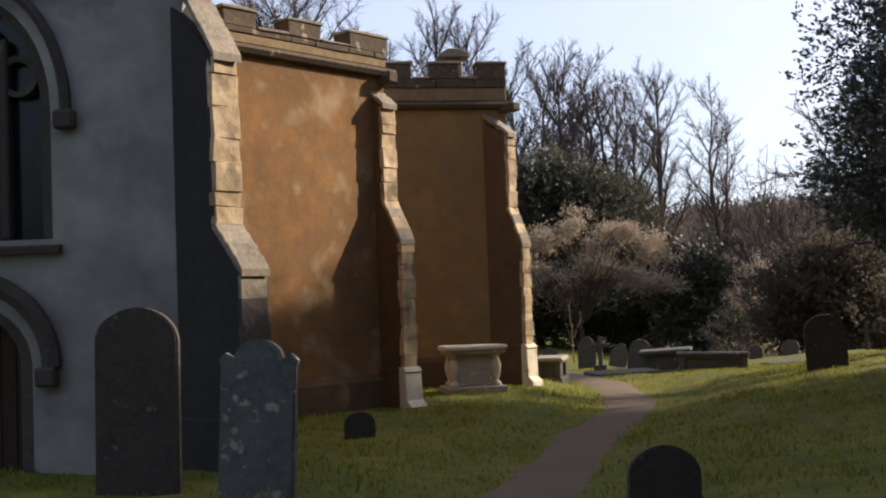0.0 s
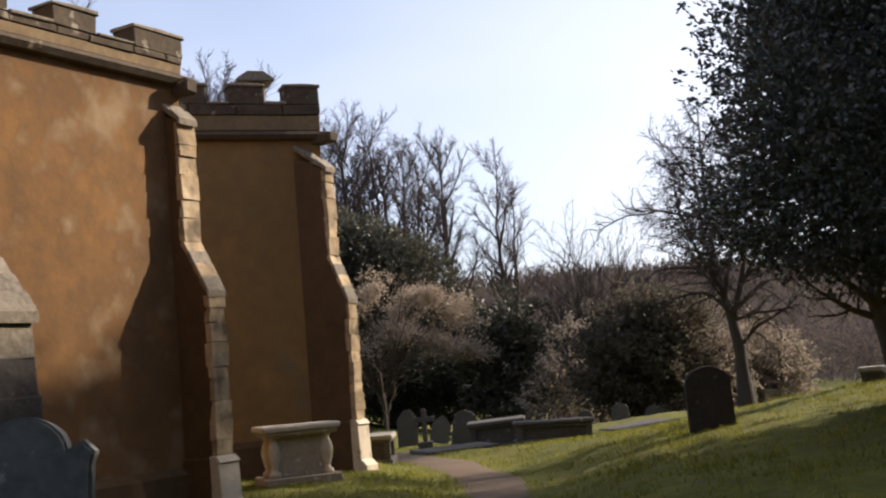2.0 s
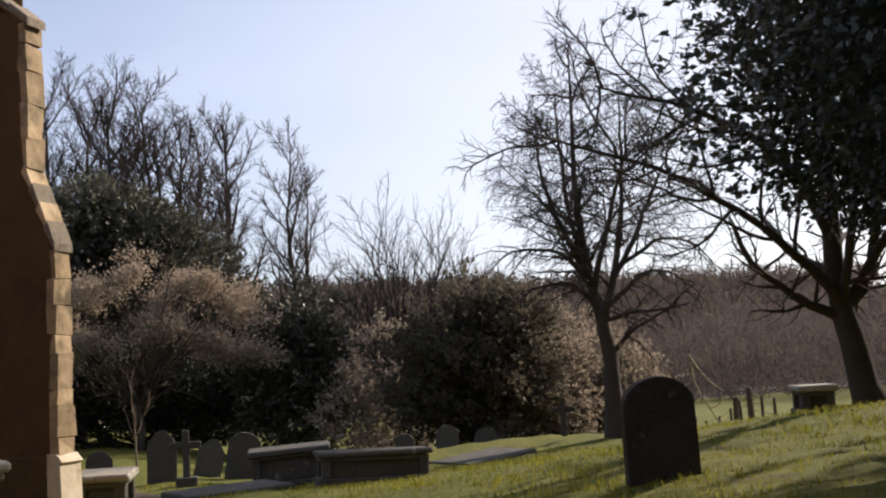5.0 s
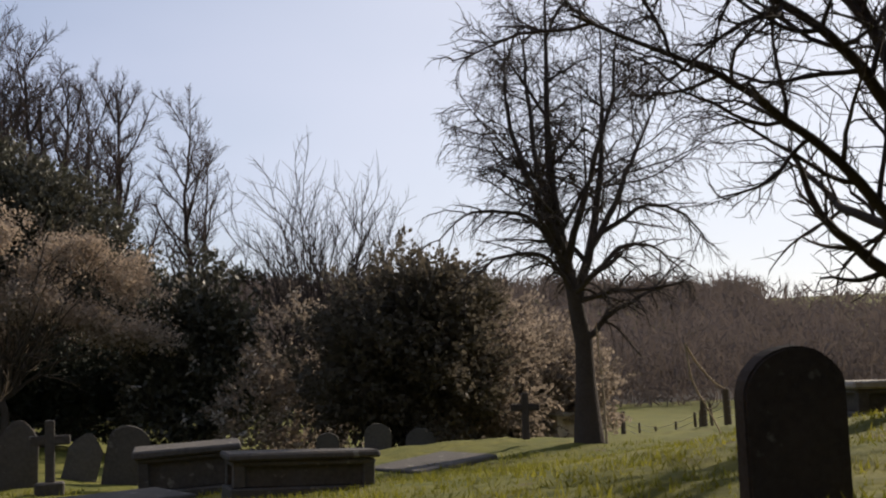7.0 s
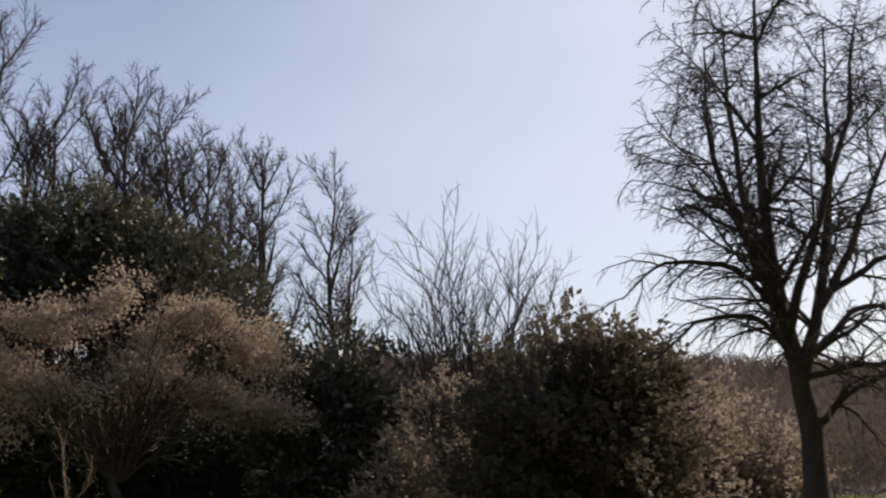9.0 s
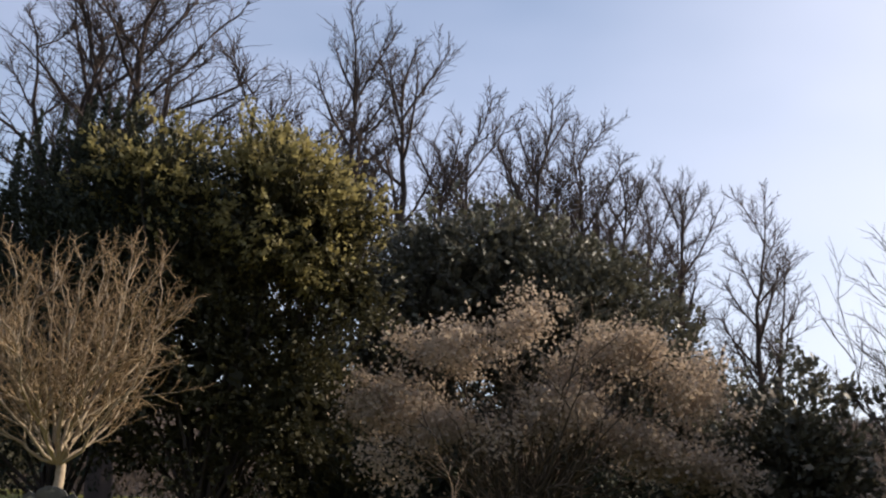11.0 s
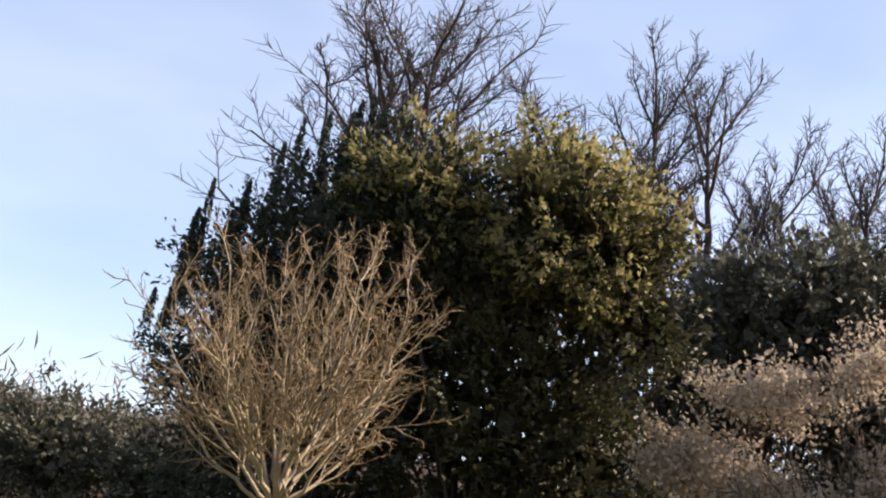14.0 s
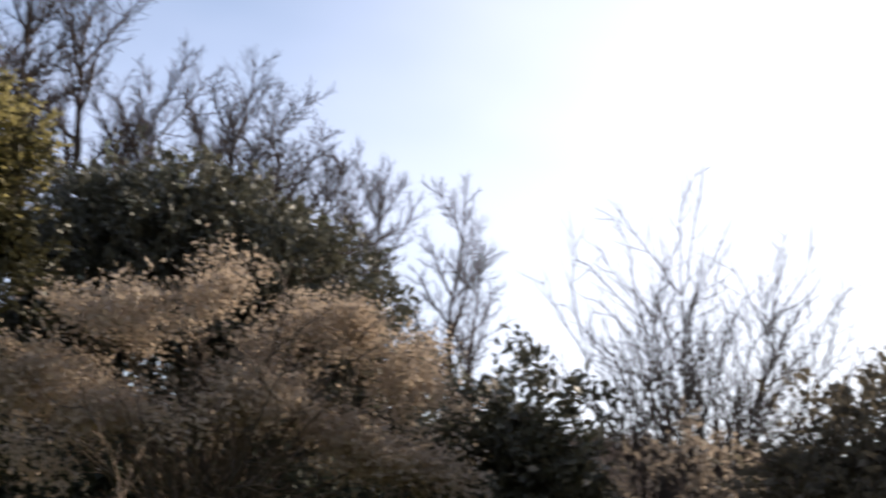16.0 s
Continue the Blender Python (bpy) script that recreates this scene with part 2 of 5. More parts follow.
# ---- helpers of this scene ----
def empty(name, at=(0, 0, 0), turn=0.0, label="", category="", group="", kind=""):
    ob = new(name)
    ob.matrix_world = pose(at[0], at[1], at[2], 0, 0, turn)
    return tagged(ob, label, category, group, kind)


def part(name, bm, material, parent=None, label="", smooth=False):
    """Links a bmesh as one mesh object under a thing or a part."""
    me = bpy.data.meshes.new(name)
    bm.to_mesh(me)
    bm.free()
    me.materials.append(material)
    if smooth:
        me.polygons.foreach_set("use_smooth", [True] * len(me.polygons))
    ob = new(name, me)
    if parent:
        ob.parent = parent
    return tagged(ob, label)


def raw(name, verts, faces, material, parent=None, label="", smooth=False):
    me = bpy.data.meshes.new(name)
    verts, faces = np.asarray(verts, np.float32), np.asarray(faces, np.int32)
    me.vertices.add(len(verts))
    me.vertices.foreach_set("co", verts.ravel())
    k = faces.shape[1]
    me.loops.add(faces.size)
    me.loops.foreach_set("vertex_index", faces.ravel())
    me.polygons.add(len(faces))
    me.polygons.foreach_set("loop_start", np.arange(0, faces.size, k, dtype=np.int32))
    if smooth:
        me.polygons.foreach_set("use_smooth", np.ones(len(faces), bool))
    me.update(calc_edges=True)
    me.materials.append(material)
    ob = new(name, me)
    if parent:
        ob.parent = parent
    return tagged(ob, label)


def block(x0, x1, y0, y1, z0, z1, bevel=0.01, bm=None, worn=0.0):
    """A bevelled box."""
    made = bm or bmesh.new()
    vs = bmesh.ops.create_cube(made, size=1.0)["verts"]
    for v in vs:
        v.co = Vector((x0 + (v.co.x + 0.5) * (x1 - x0), y0 + (v.co.y + 0.5) * (y1 - y0), z0 + (v.co.z + 0.5) * (z1 - z0)))
        if worn:
            v.co += Vector([random.uniform(-worn, worn) for _ in range(3)])
    if bevel:
        es = {e for v in vs for e in v.link_edges}
        bmesh.ops.bevel(made, geom=list(es), offset=bevel, segments=1, affect="EDGES")
    return made


def prism(points, z0, z1, bm=None):
    """A flat polygon raised from z0 to z1 (points anticlockwise)."""
    made = bm or bmesh.new()
    lo = [made.verts.new((x, y, z0)) for x, y in points]
    hi = [made.verts.new((x, y, z1)) for x, y in points]
    n = len(points)
    made.faces.new(lo[::-1]), made.faces.new(hi)
    for i in range(n):
        made.faces.new((lo[i], lo[(i + 1) % n], hi[(i + 1) % n], hi[i]))
    return made


def profile(points, y0, y1, bevel=0.0, seg=1, bm=None):
    """A polygon in x and z carried from y0 to y1."""
    made = bm or bmesh.new()
    a = [made.verts.new((x, y0, z)) for x, z in points]
    b = [made.verts.new((x, y1, z)) for x, z in points]
    n = len(points)
    fa, fb = made.faces.new(a), made.faces.new(b[::-1])
    for i in range(n):
        made.faces.new((a[i], b[i], b[(i + 1) % n], a[(i + 1) % n]))
    bmesh.ops.recalc_face_normals(made, faces=made.faces)
    if bevel:
        bmesh.ops.bevel(made, geom=list({e for f in (fa, fb) for e in f.edges}), offset=bevel, segments=seg, affect="EDGES")
    return made


def rail(points, x0, x1, bm=None):
    """A polygon in y and z carried from x0 to x1."""
    made = bm or bmesh.new()
    a = [made.verts.new((x0, y, z)) for y, z in points]
    b = [made.verts.new((x1, y, z)) for y, z in points]
    made.faces.new(a), made.faces.new(b[::-1])
    for i in range(len(points)):
        made.faces.new((a[i], b[i], b[(i + 1) % len(points)], a[(i + 1) % len(points)]))
    bmesh.ops.recalc_face_normals(made, faces=made.faces)
    return made


def lathe(rings, sides=14, bm=None, at=(0, 0)):
    """Rings of (radius, z) turned round the z axis."""
    made = bm or bmesh.new()
    rows = [[made.verts.new((at[0] + r * math.cos(2 * math.pi * k / sides), at[1] + r * math.sin(2 * math.pi * k / sides), z)) for k in range(sides)] for r, z in rings]
    for a, b in zip(rows, rows[1:]):
        for k in range(sides):
            made.faces.new((a[k], a[(k + 1) % sides], b[(k + 1) % sides], b[k]))
    made.faces.new(rows[0][::-1]), made.faces.new(rows[-1])
    return made


def smooth01(x, a, b):
    t = np.clip((np.asarray(x, float) - a) / (b - a), 0, 1)
    return t * t * (3 - 2 * t)


# ---- ground ----
WAY_Y = (-30, -6, -1.6, 1.5, 4.5, 7.5, 10.5, 15.5, 18.5, 21, 25, 28, 33)
WAY_X = (4.0, 2.2, 1.1, 0.25, 0.35, 0.8, 1.4, 2.35, 3.2, 3.5, 3.5, 3.0, 2.0)


def way(y):
    """The middle of the path."""
    return np.interp(y, WAY_Y, WAY_X)


def ground_z(x, y):
    x, y = np.asarray(x, float), np.asarray(y, float)
    u = x - way(y)
    z = 0.36 + 0.2 * smooth01(y, 4, -3)
    z = z + (0.2 + 0.03 * smooth01(y, 5, 10)) * smooth01(u, -0.55, -2.0)
    z = z + 0.8 * smooth01(y, 27, 36) * smooth01(u, -1.0, -4.0)
    bank = 0.32 * smooth01(u, 0.5, 2.6) + 0.1 * np.clip(u - 2.6, 0, 7)
    z = z + bank * (1 - 0.6 * smooth01(y, 22, 30))
    z = z - 0.27 * smooth01(y, 24, 30) * smooth01(u, 1, 3)
    z = z - 0.95 * smooth01(y, 33, 42) * smooth01(u, 2, 8)
    z = z + 0.05 * np.sin(x * 0.9 + 1.3) * np.sin(y * 0.7) * smooth01(np.abs(u), 0.8, 2.5)
    r = np.hypot(x - 4, y - 20)
    az = np.degrees(np.arctan2(x - 4, y - 20))
    crest = 17.5 + 4 * np.sin(np.radians(az * 2.3 + 40)) + 2 * np.sin(np.radians(az * 7))
    z = z + crest * smooth01(r, 85, 330)
    return z


def on_ground(x, y, dz=0.0):
    return (x, y, float(ground_z(x, y)) + dz)


fine_x, fine_y = np.arange(-16, 22.01, 0.25), np.arange(-14, 46.01, 0.25)
coarse = np.array([4, 9, 16, 26, 40, 60, 90, 130, 180, 240, 310, 380, 480, 620, 900, 1400, 2200.0])
gx = np.concatenate([-16 - coarse[::-1], fine_x, 22 + coarse])
gy = np.concatenate([-14 - coarse[::-1], fine_y, 46 + coarse])
xx, yy = np.meshgrid(gx, gy)
zz = ground_z(xx, yy)
inner = (xx > -16) & (xx < 22) & (yy > -14) & (yy < 46)
zz = zz + inner * (0.025 * np.sin(xx * 5.1 + yy * 2.3) * np.sin(yy * 4.3 - xx * 1.7)) * smooth01(np.abs(xx - way(yy)), 0.6, 1.2)
nx, ny = len(gx), len(gy)
idx = np.arange(nx * ny).reshape(ny, nx)
quads = np.stack([idx[:-1, :-1], idx[:-1, 1:], idx[1:, 1:], idx[1:, :-1]], -1).reshape(-1, 4)
ground = raw("ground", np.stack([xx, yy, zz], -1).reshape(-1, 3), quads, GRASS, smooth=True)
tagged(ground, "mossy green churchyard turf with worn patches", "ground", kind="structure")
ground.data.materials.append(FIELD)
mid = np.stack([xx[:-1, :-1], yy[:-1, :-1]], -1).reshape(-1, 2)
far = (np.hypot(mid[:, 0] - 4, mid[:, 1] - 20) > 62) & ~((mid[:, 0] > 90) & (mid[:, 1] > 120))
ground.data.polygons.foreach_set("material_index", far.astype(np.int32))

# the path, a thin worn sheet laid on the turf
py = np.arange(-12, 34.01, 0.1)
pw = 0.52 + 0.06 * np.sin(py * 1.3) + 0.04 * np.sin(py * 3.7 + 1)
cols = np.linspace(-1, 1, 9)
pxx = way(py)[:, None] + cols[None] * pw[:, None] + 0.03 * np.sin(py[:, None] * 4 + cols[None] * 5) + np.random.default_rng(3).normal(0, 0.035, (len(py), 9)) * np.abs(cols[None]) ** 2
pyy = np.repeat(py[:, None], 9, 1)
pzz = ground_z(pxx, pyy) + 0.03 * (1 - np.abs(cols[None]) ** 3) - 0.012
idx = np.arange(pxx.size).reshape(pxx.shape)
quads = np.stack([idx[:-1, :-1], idx[:-1, 1:], idx[1:, 1:], idx[1:, :-1]], -1).reshape(-1, 4)
path_ob = raw("pavement", np.stack([pxx, pyy, pzz], -1).reshape(-1, 3), quads, GRAVEL, smooth=True)
tagged(path_ob, "narrow trodden path of brown earth and gravel", "path", kind="structure")

# grass blades along the walk
rng = np.random.default_rng(5)
N = 130000
bx = rng.uniform(-4.5, 13, N)
by = rng.uniform(1, 31, N)
tuft = np.sin(bx * 2.1 + 3 * np.sin(by * 0.6)) * np.sin(by * 1.7 + bx * 0.5)
ok = (np.abs(bx - way(by)) > 0.36 + 0.25 * rng.random(N)) & (rng.random(N) < 0.55 + 0.45 * tuft)
bx, by = bx[ok], by[ok]
bz = ground_z(bx, by)
hgt = rng.uniform(0.025, 0.075, len(bx)) * (1 + 0.5 * np.clip(tuft[ok], 0, 1))
ang = rng.uniform(0, 2 * np.pi, len(bx))
w = rng.uniform(0.006, 0.014, len(bx))
lean = rng.normal(0, 0.03, (len(bx), 2))
tri = np.stack([np.stack([bx - w * np.cos(ang), by - w * np.sin(ang), bz - 0.01], -1),
                np.stack([bx + w * np.cos(ang), by + w * np.sin(ang), bz - 0.01], -1),
                np.stack([bx + lean[:, 0], by + lean[:, 1], bz + hgt], -1)], 1).reshape(-1, 3)
blades = raw("grass", tri, np.arange(len(tri)).reshape(-1, 3), BLADE)
tagged(blades, "short tufted winter grass", "grass", kind="stuff")


# ---- church ----
E_ANG = math.degrees(math.atan2(-0.63, 0.77))  # the way the buttresses project

church = empty("church", (0, 0, 0), 0, "old battlemented church with ochre limewashed walls and stone buttresses", "church")


def along(a, b):
    return math.degrees(math.atan2(b[1] - a[1], b[0] - a[0]))


def wall(points, z0, z1, material, label):
    bm = prism(points, z0, z1)
    bmesh.ops.bevel(bm, geom=[e for e in bm.edges if abs(e.verts[0].co.z - e.verts[1].co.z) > 1], offset=0.03, segments=2, affect="EDGES")
    return part("wall", bm, material, church, label)


wall([(-3.6, 15.05), (-0.72, 18.56), (-3.8, 21.1), (-6.7, 17.6)], 0.1, 6.5, OCHRE, "ochre limewash over rubble, flaking to pale patches")
wall([(-4.0, 21.95), (1.4, 23.15), (0.86, 25.6), (-4.5, 24.4)], 0.1, 6.7, OCHRE_DULL, "plain weathered ochre limewash")


# the grey wall: openings for one window and one doorway go through its facing
def arched(x0, x1, z0, spring, rise, n=9):
    """The outline of a pointed opening, from the lower left round to the lower right."""
    mid = (x0 + x1) / 2
    left = [(x0 + (mid - x0) * (1 - math.cos(a)), spring + rise * math.sin(a)) for a in np.linspace(0, math.pi / 2, n)]
    return [(x0, z0)] + left + [(2 * mid - x, z) for x, z in left[-2::-1]] + [(x1, z0)]


WIN = (-5.6, -3.86, 3.15, 4.6, 1.3)
DOOR = (-5.7, -4.12, 0.5, 1.75, 0.72)


def plate(y0, y1, x0, x1, z0, z1, holes):
    """A wall plate in the x-z plane with pointed openings cut through it, built in upright strips."""
    bm = bmesh.new()
    xs = sorted({x0, x1, *[x for h in holes for x, _ in arched(*h)]})
    for a, b in zip(xs, xs[1:]):
        spans = []
        for h in holes:
            if a >= h[0] - 1e-6 and b <= h[1] + 1e-6:
                out = arched(*h)[1:-1]
                top = lambda x: float(np.interp(x, [p[0] for p in out], [p[1] for p in out]))
                spans.append((h[2], top(a), top(b)))
        spans.sort()
        lo_a = lo_b = z0
        for s, ta, tb in spans + [(z1, z1, z1)]:
            if s > lo_a + 1e-3 or s > lo_b + 1e-3:
                v = [bm.verts.new(c) for c in ((a, y0, lo_a), (b, y0, lo_b), (b, y0, s), (a, y0, s), (a, y1, lo_a), (b, y1, lo_b), (b, y1, s), (a, y1, s))]
                for f in ((0, 1, 2, 3), (5, 4, 7, 6), (3, 2, 6, 7), (1, 0, 4, 5), (4, 0, 3, 7), (1, 5, 6, 2)):
                    bm.faces.new([v[i] for i in f])
            lo_a, lo_b = ta, tb
    bmesh.ops.remove_doubles(bm, verts=bm.verts, dist=1e-4)
    return bm


# the unseen upper wall is raised to 10.6 m to block sky light
part("wall", plate(11.4, 11.95, -11, -2.35, 0.1, 10.6, [DOOR, WIN]), WHITEWASH, church, "grey-white rendered wall in shade")
wall([(-11, 11.96), (-2.4, 11.96), (-5.0, 16.5), (-11, 16.5)], 0.1, 10.5, OCHRE_DULL, "rendered body of the nave")


def hood(h, y, wide, name, parent):
    """A stone hood mould over a pointed opening, with label stops."""
    pts = arched(h[0] - 0.12, h[1] + 0.12, h[3] - 0.05, h[3], h[4] + 0.15, 12)
    bm = bmesh.new()
    rows = []
    mid = (h[0] + h[1]) / 2
    for x, z in pts:
        d = Vector((x - mid, 0, z - h[3] + 0.2)).normalized()
        rows.append([bm.verts.new((x + d.x * a, y - b, z + d.z * a)) for a, b in ((0, 0), (0, 0.05), (wide * 0.5, 0.13), (wide, 0.1), (wide, 0))])
    for a, b in zip(rows, rows[1:]):
        for k in range(5):
            bm.faces.new((a[k], a[(k + 1) % 5], b[(k + 1) % 5], b[k]))
    bm.faces.new(rows[0]), bm.faces.new(rows[-1][::-1])
    bmesh.ops.recalc_face_normals(bm, faces=bm.faces)
    for x in (h[0] - 0.19, h[1] + 0.19):
        block(x - 0.12, x + 0.12, y - 0.16, y, h[3] - 0.24, h[3] - 0.02, 0.03, bm)
    return part(name, bm, DARK_STONE if name == "hood_mould" else LIMESTONE, parent, "weathered stone hood with label stops")


def ring(h, y0, y1, wide, name, parent, material):
    """A stone frame inside a pointed opening."""
    outer, inner = arched(*h), arched(h[0] + wide, h[1] - wide, h[2] + 0.02, h[3], h[4] - wide * 0.7)
    bm = bmesh.new()
    rows = [[bm.verts.new((p[0], y, p[1])) for p, y in ((o, y0), (i, y0 + 0.05), (i, y1), (o, y1))] for o, i in zip(outer, inner)]
    for a, b in zip(rows, rows[1:]):
        for k in range(4):
            bm.faces.new((a[k], a[(k + 1) % 4], b[(k + 1) % 4], b[k]))
    bmesh.ops.recalc_face_normals(bm, faces=bm.faces)
    return part(name, bm, material, parent)


window = part("window", block(WIN[0] + 0.1, WIN[1] - 0.1, 11.68, 11.7, WIN[2], WIN[3] + WIN[4], 0), GLASS, church, "dark leaded glass in a traceried stone window")
ring(WIN, 11.42, 11.74, 0.13, "window_frame", window, DARK_STONE)
hood(WIN, 11.4, 0.13, "hood_mould", window)
part("window_sill", rail([(11.7, WIN[2] - 0.16), (11.3, WIN[2] - 0.16), (11.3, WIN[2] - 0.09), (11.7, WIN[2] + 0.02)], WIN[0] - 0.1, WIN[1] + 0.1), DARK_STONE, window)
for k in (1, 2):
    x = WIN[0] + (WIN[1] - WIN[0]) * k / 3
    part("mullion", block(x - 0.05, x + 0.05, 11.5, 11.68, WIN[2] + 0.02, WIN[3] + 0.85, 0.02), DARK_STONE, window)
for x in np.linspace(WIN[0] + 0.42, WIN[1] - 0.42, 3):
    bm = bmesh.new()
    n = 18
    rows = [[bm.verts.new((x + r * math.cos(a), y, WIN[3] + 0.42 + (0.4 if abs(x - (WIN[0] + WIN[1]) / 2) < 0.1 else 0) + r * math.sin(a))) for r, y in ((0.24, 11.52), (0.17, 11.54), (0.17, 11.66), (0.24, 11.66))] for a in np.linspace(0, 2 * math.pi, n, endpoint=False)]
    for i in range(n):
        a, b = rows[i], rows[(i + 1) % n]
        for k in range(4):
            bm.faces.new((a[k], a[(k + 1) % 4], b[(k + 1) % 4], b[k]))
    bmesh.ops.recalc_face_normals(bm, faces=bm.faces)
    part("tracery", bm, DARK_STONE, window)

door = part("door", block(DOOR[0] + 0.05, DOOR[1] - 0.05, 11.78, 11.84, DOOR[2], DOOR[3] + DOOR[4], 0.005), DOOR_OAK, church, "dark oak door in a pointed doorway")
ring(DOOR, 11.42, 11.84, 0.16, "door_frame", door, DARK_STONE)
hood(DOOR, 11.4, 0.22, "hood_mould", door)
for k in range(7):
    x = DOOR[0] + 0.18 + k * 0.18
    part("plank", block(x, x + 0.17, 11.755, 11.785, DOOR[2] + 0.03, DOOR[3] + 0.5, 0.006), DOOR_OAK, door)


def buttress(origin, p1, p2, thick, top, rise, s1, s0, plinth, base, flank, label, end, low):
    """A two-stage buttress with sloped weatherings and a dressed-stone end."""
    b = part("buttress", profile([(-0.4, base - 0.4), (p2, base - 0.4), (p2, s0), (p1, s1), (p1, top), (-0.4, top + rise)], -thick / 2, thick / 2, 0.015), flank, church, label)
    b.matrix_basis = pose(origin[0], origin[1], 0, 0, 0, E_ANG)
    rnd = random.Random(int(abs(origin[0] * 100)))

    def stack(x, z0, z1, stone):
        z = z0
        while z < z1 - 0.06:
            h = min(rnd.uniform(0.14, 0.36), z1 - z)
            if z1 - z - h < 0.12:
                h = z1 - z
            back = rnd.uniform(0.03, 0.07)
            w = thick / 2 + 0.004 + rnd.uniform(0, 0.012)
            # dark stones below 3.3 m stand in for shade on this end
            if low is not end and z + h < 3.3:
                stone = low if rnd.random() < 0.6 else COPING
            part("quoin", block(x - back, x + 0.03 + rnd.uniform(-0.008, 0.01), -w, w, z + 0.0005, z + h - 0.0005, 0.004, worn=0.016), stone, b)
            z += h

    stack(p2, plinth + 0.02, s0 - 0.03, low)
    stack(p1, s1 + 0.02, top - 0.02, end)
    n = 4
    for k in range(n):
        fa, fb = k / n, (k + 1) / n
        xa, za, xb, zb = p1 + (p2 + 0.05 - p1) * fa, s1 + (s0 - s1) * fa, p1 + (p2 + 0.05 - p1) * fb, s1 + (s0 - s1) * fb
        # slabs of the shaded buttress are all darkened to match
        part("weathering_slab", profile([(xa - 0.05, za - 0.02), (xb, zb - 0.05), (xb, zb + 0.03), (xa, za + 0.06)], -thick / 2 - 0.03, thick / 2 + 0.03, 0.012), COPING if k % 2 or low is not end else end, b)
    n = 3
    for k in range(n):
        fa, fb = k / n, (k + 1) / n
        L = p1 + 0.07
        part("cap_slab", profile([(L * fa, top + rise * (1 - fa) - 0.04), (L * fb, top + rise * (1 - fb) - 0.06), (L * fb, top + rise * (1 - fb) + 0.03), (L * fa, top + rise * (1 - fa) + 0.06)], -thick / 2 - 0.03, thick / 2 + 0.03, 0.012), COPING, b)
    outline = [(p2 + 0.2, base - 0.35), (p2 + 0.2, base + 0.06), (p2 + 0.09, base + 0.16), (p2 + 0.07, plinth - 0.06), (p2 + 0.1, plinth - 0.04), (p2 + 0.03, plinth + 0.04)]
    part("plinth", profile([(p2 - 0.08, base - 0.35)] + outline + [(p2 - 0.08, plinth + 0.04)], -thick / 2 - 0.05, thick / 2 + 0.05, 0.012), PALE_LIMESTONE if low is LIMESTONE else low, b, "moulded stone plinth")
    # the plinth's side takes the flank's shade colour, apart from the end piece
    part("plinth_flank", block(-0.3, p2 - 0.083, -thick / 2 - 0.045, thick / 2 + 0.045, base - 0.35, plinth + 0.02, 0.012), flank, b)
    return b


buttress((-2.28, 11.46), 0.6, 1.0, 0.34, 5.04, 0.95, 3.19, 2.68, 1.1, 0.66, DARK_RENDER, "buttress with shade coloured into its flank and lower stones, pale stone end above", LIMESTONE, DARK_STONE)
# these flanks are coloured dark as the sides turned from the sun
buttress((-0.98, 18.55), 0.4, 0.73, 0.3, 5.66, 0.36, 4.03, 3.34, 1.22, 0.55, OCHRE_DARK, "ochre buttress with bright dressed stone end", LIMESTONE, LIMESTONE)
buttress((1.0, 23.12), 0.6, 0.88, 0.24, 5.72, 0.46, 4.2, 3.42, 1.38, 0.6, OCHRE_DARK, "ochre buttress with narrow dressed stone end", LIMESTONE, LIMESTONE)


def parapet(a, b, z_string, z_band, z_top, spots, thick=0.34):
    """A string course, a band, a dark upper course and single merlons from a to b; spots: (metres from b, width)."""
    L = math.dist(a, b)
    frame_m = pose(b[0], b[1], 0, 0, 0, along(a, b))
    s = part("string_course", rail([(0.1, z_string), (-0.1, z_string + 0.03), (-0.15, z_string + 0.1), (-0.12, z_string + 0.16), (0.1, z_string + 0.2)], -L, 0.16), PARAPET, church, "projecting moulded string course")
    s.matrix_basis = frame_m
    z_mid = z_string + 0.19 + (z_band - z_string - 0.19) * 0.6
    band = part("parapet", block(-L, 0.02, -0.03, thick, z_string + 0.19, z_mid, 0.012), FRIEZE, church, "ochre-stained parapet band")
    band.matrix_basis = frame_m
    rnd = random.Random(int(z_top * 100))
    x = -L
    while x < -0.02:
        l = min(rnd.uniform(0.5, 0.9), 0.03 - x)
        c = part("parapet_block", block(x + 0.003, x + l - 0.003, -0.045 - rnd.uniform(0, 0.012), thick + 0.01, z_mid, z_band, 0.014, worn=0.008), PARAPET, church)
        c.matrix_basis = frame_m
        x += l
    edges = [0.03] + [-e for s0, w in spots for e in (s0, s0 + w)] + [-L]
    for hi, lo in zip(edges[::2], edges[1::2]):
        if hi - lo > 0.12:
            c = part("coping_stone", block(lo + 0.004, hi - 0.004, -0.075, thick + 0.04, z_band, z_band + 0.05, 0.015, worn=0.008), COPING, church)
            c.matrix_basis = frame_m
    for s0, w in spots:
        m = part("merlon", block(-s0 - w, -s0, -0.04, thick, z_band, z_top - 0.06, 0.016, worn=0.012), PARAPET, church)
        m.matrix_basis = frame_m
        dz = rnd.uniform(-0.015, 0.015)
        c = part("merlon_cap", profile([(-s0 - w - 0.025, z_top - 0.063), (-s0 + 0.025, z_top - 0.063), (-s0 + 0.02, z_top - 0.015 + dz), (-s0 - w * 0.5, z_top), (-s0 - w - 0.02, z_top - 0.015 - dz)], -0.065, thick + 0.03, 0.012), COPING, church)
        c.matrix_basis = frame_m


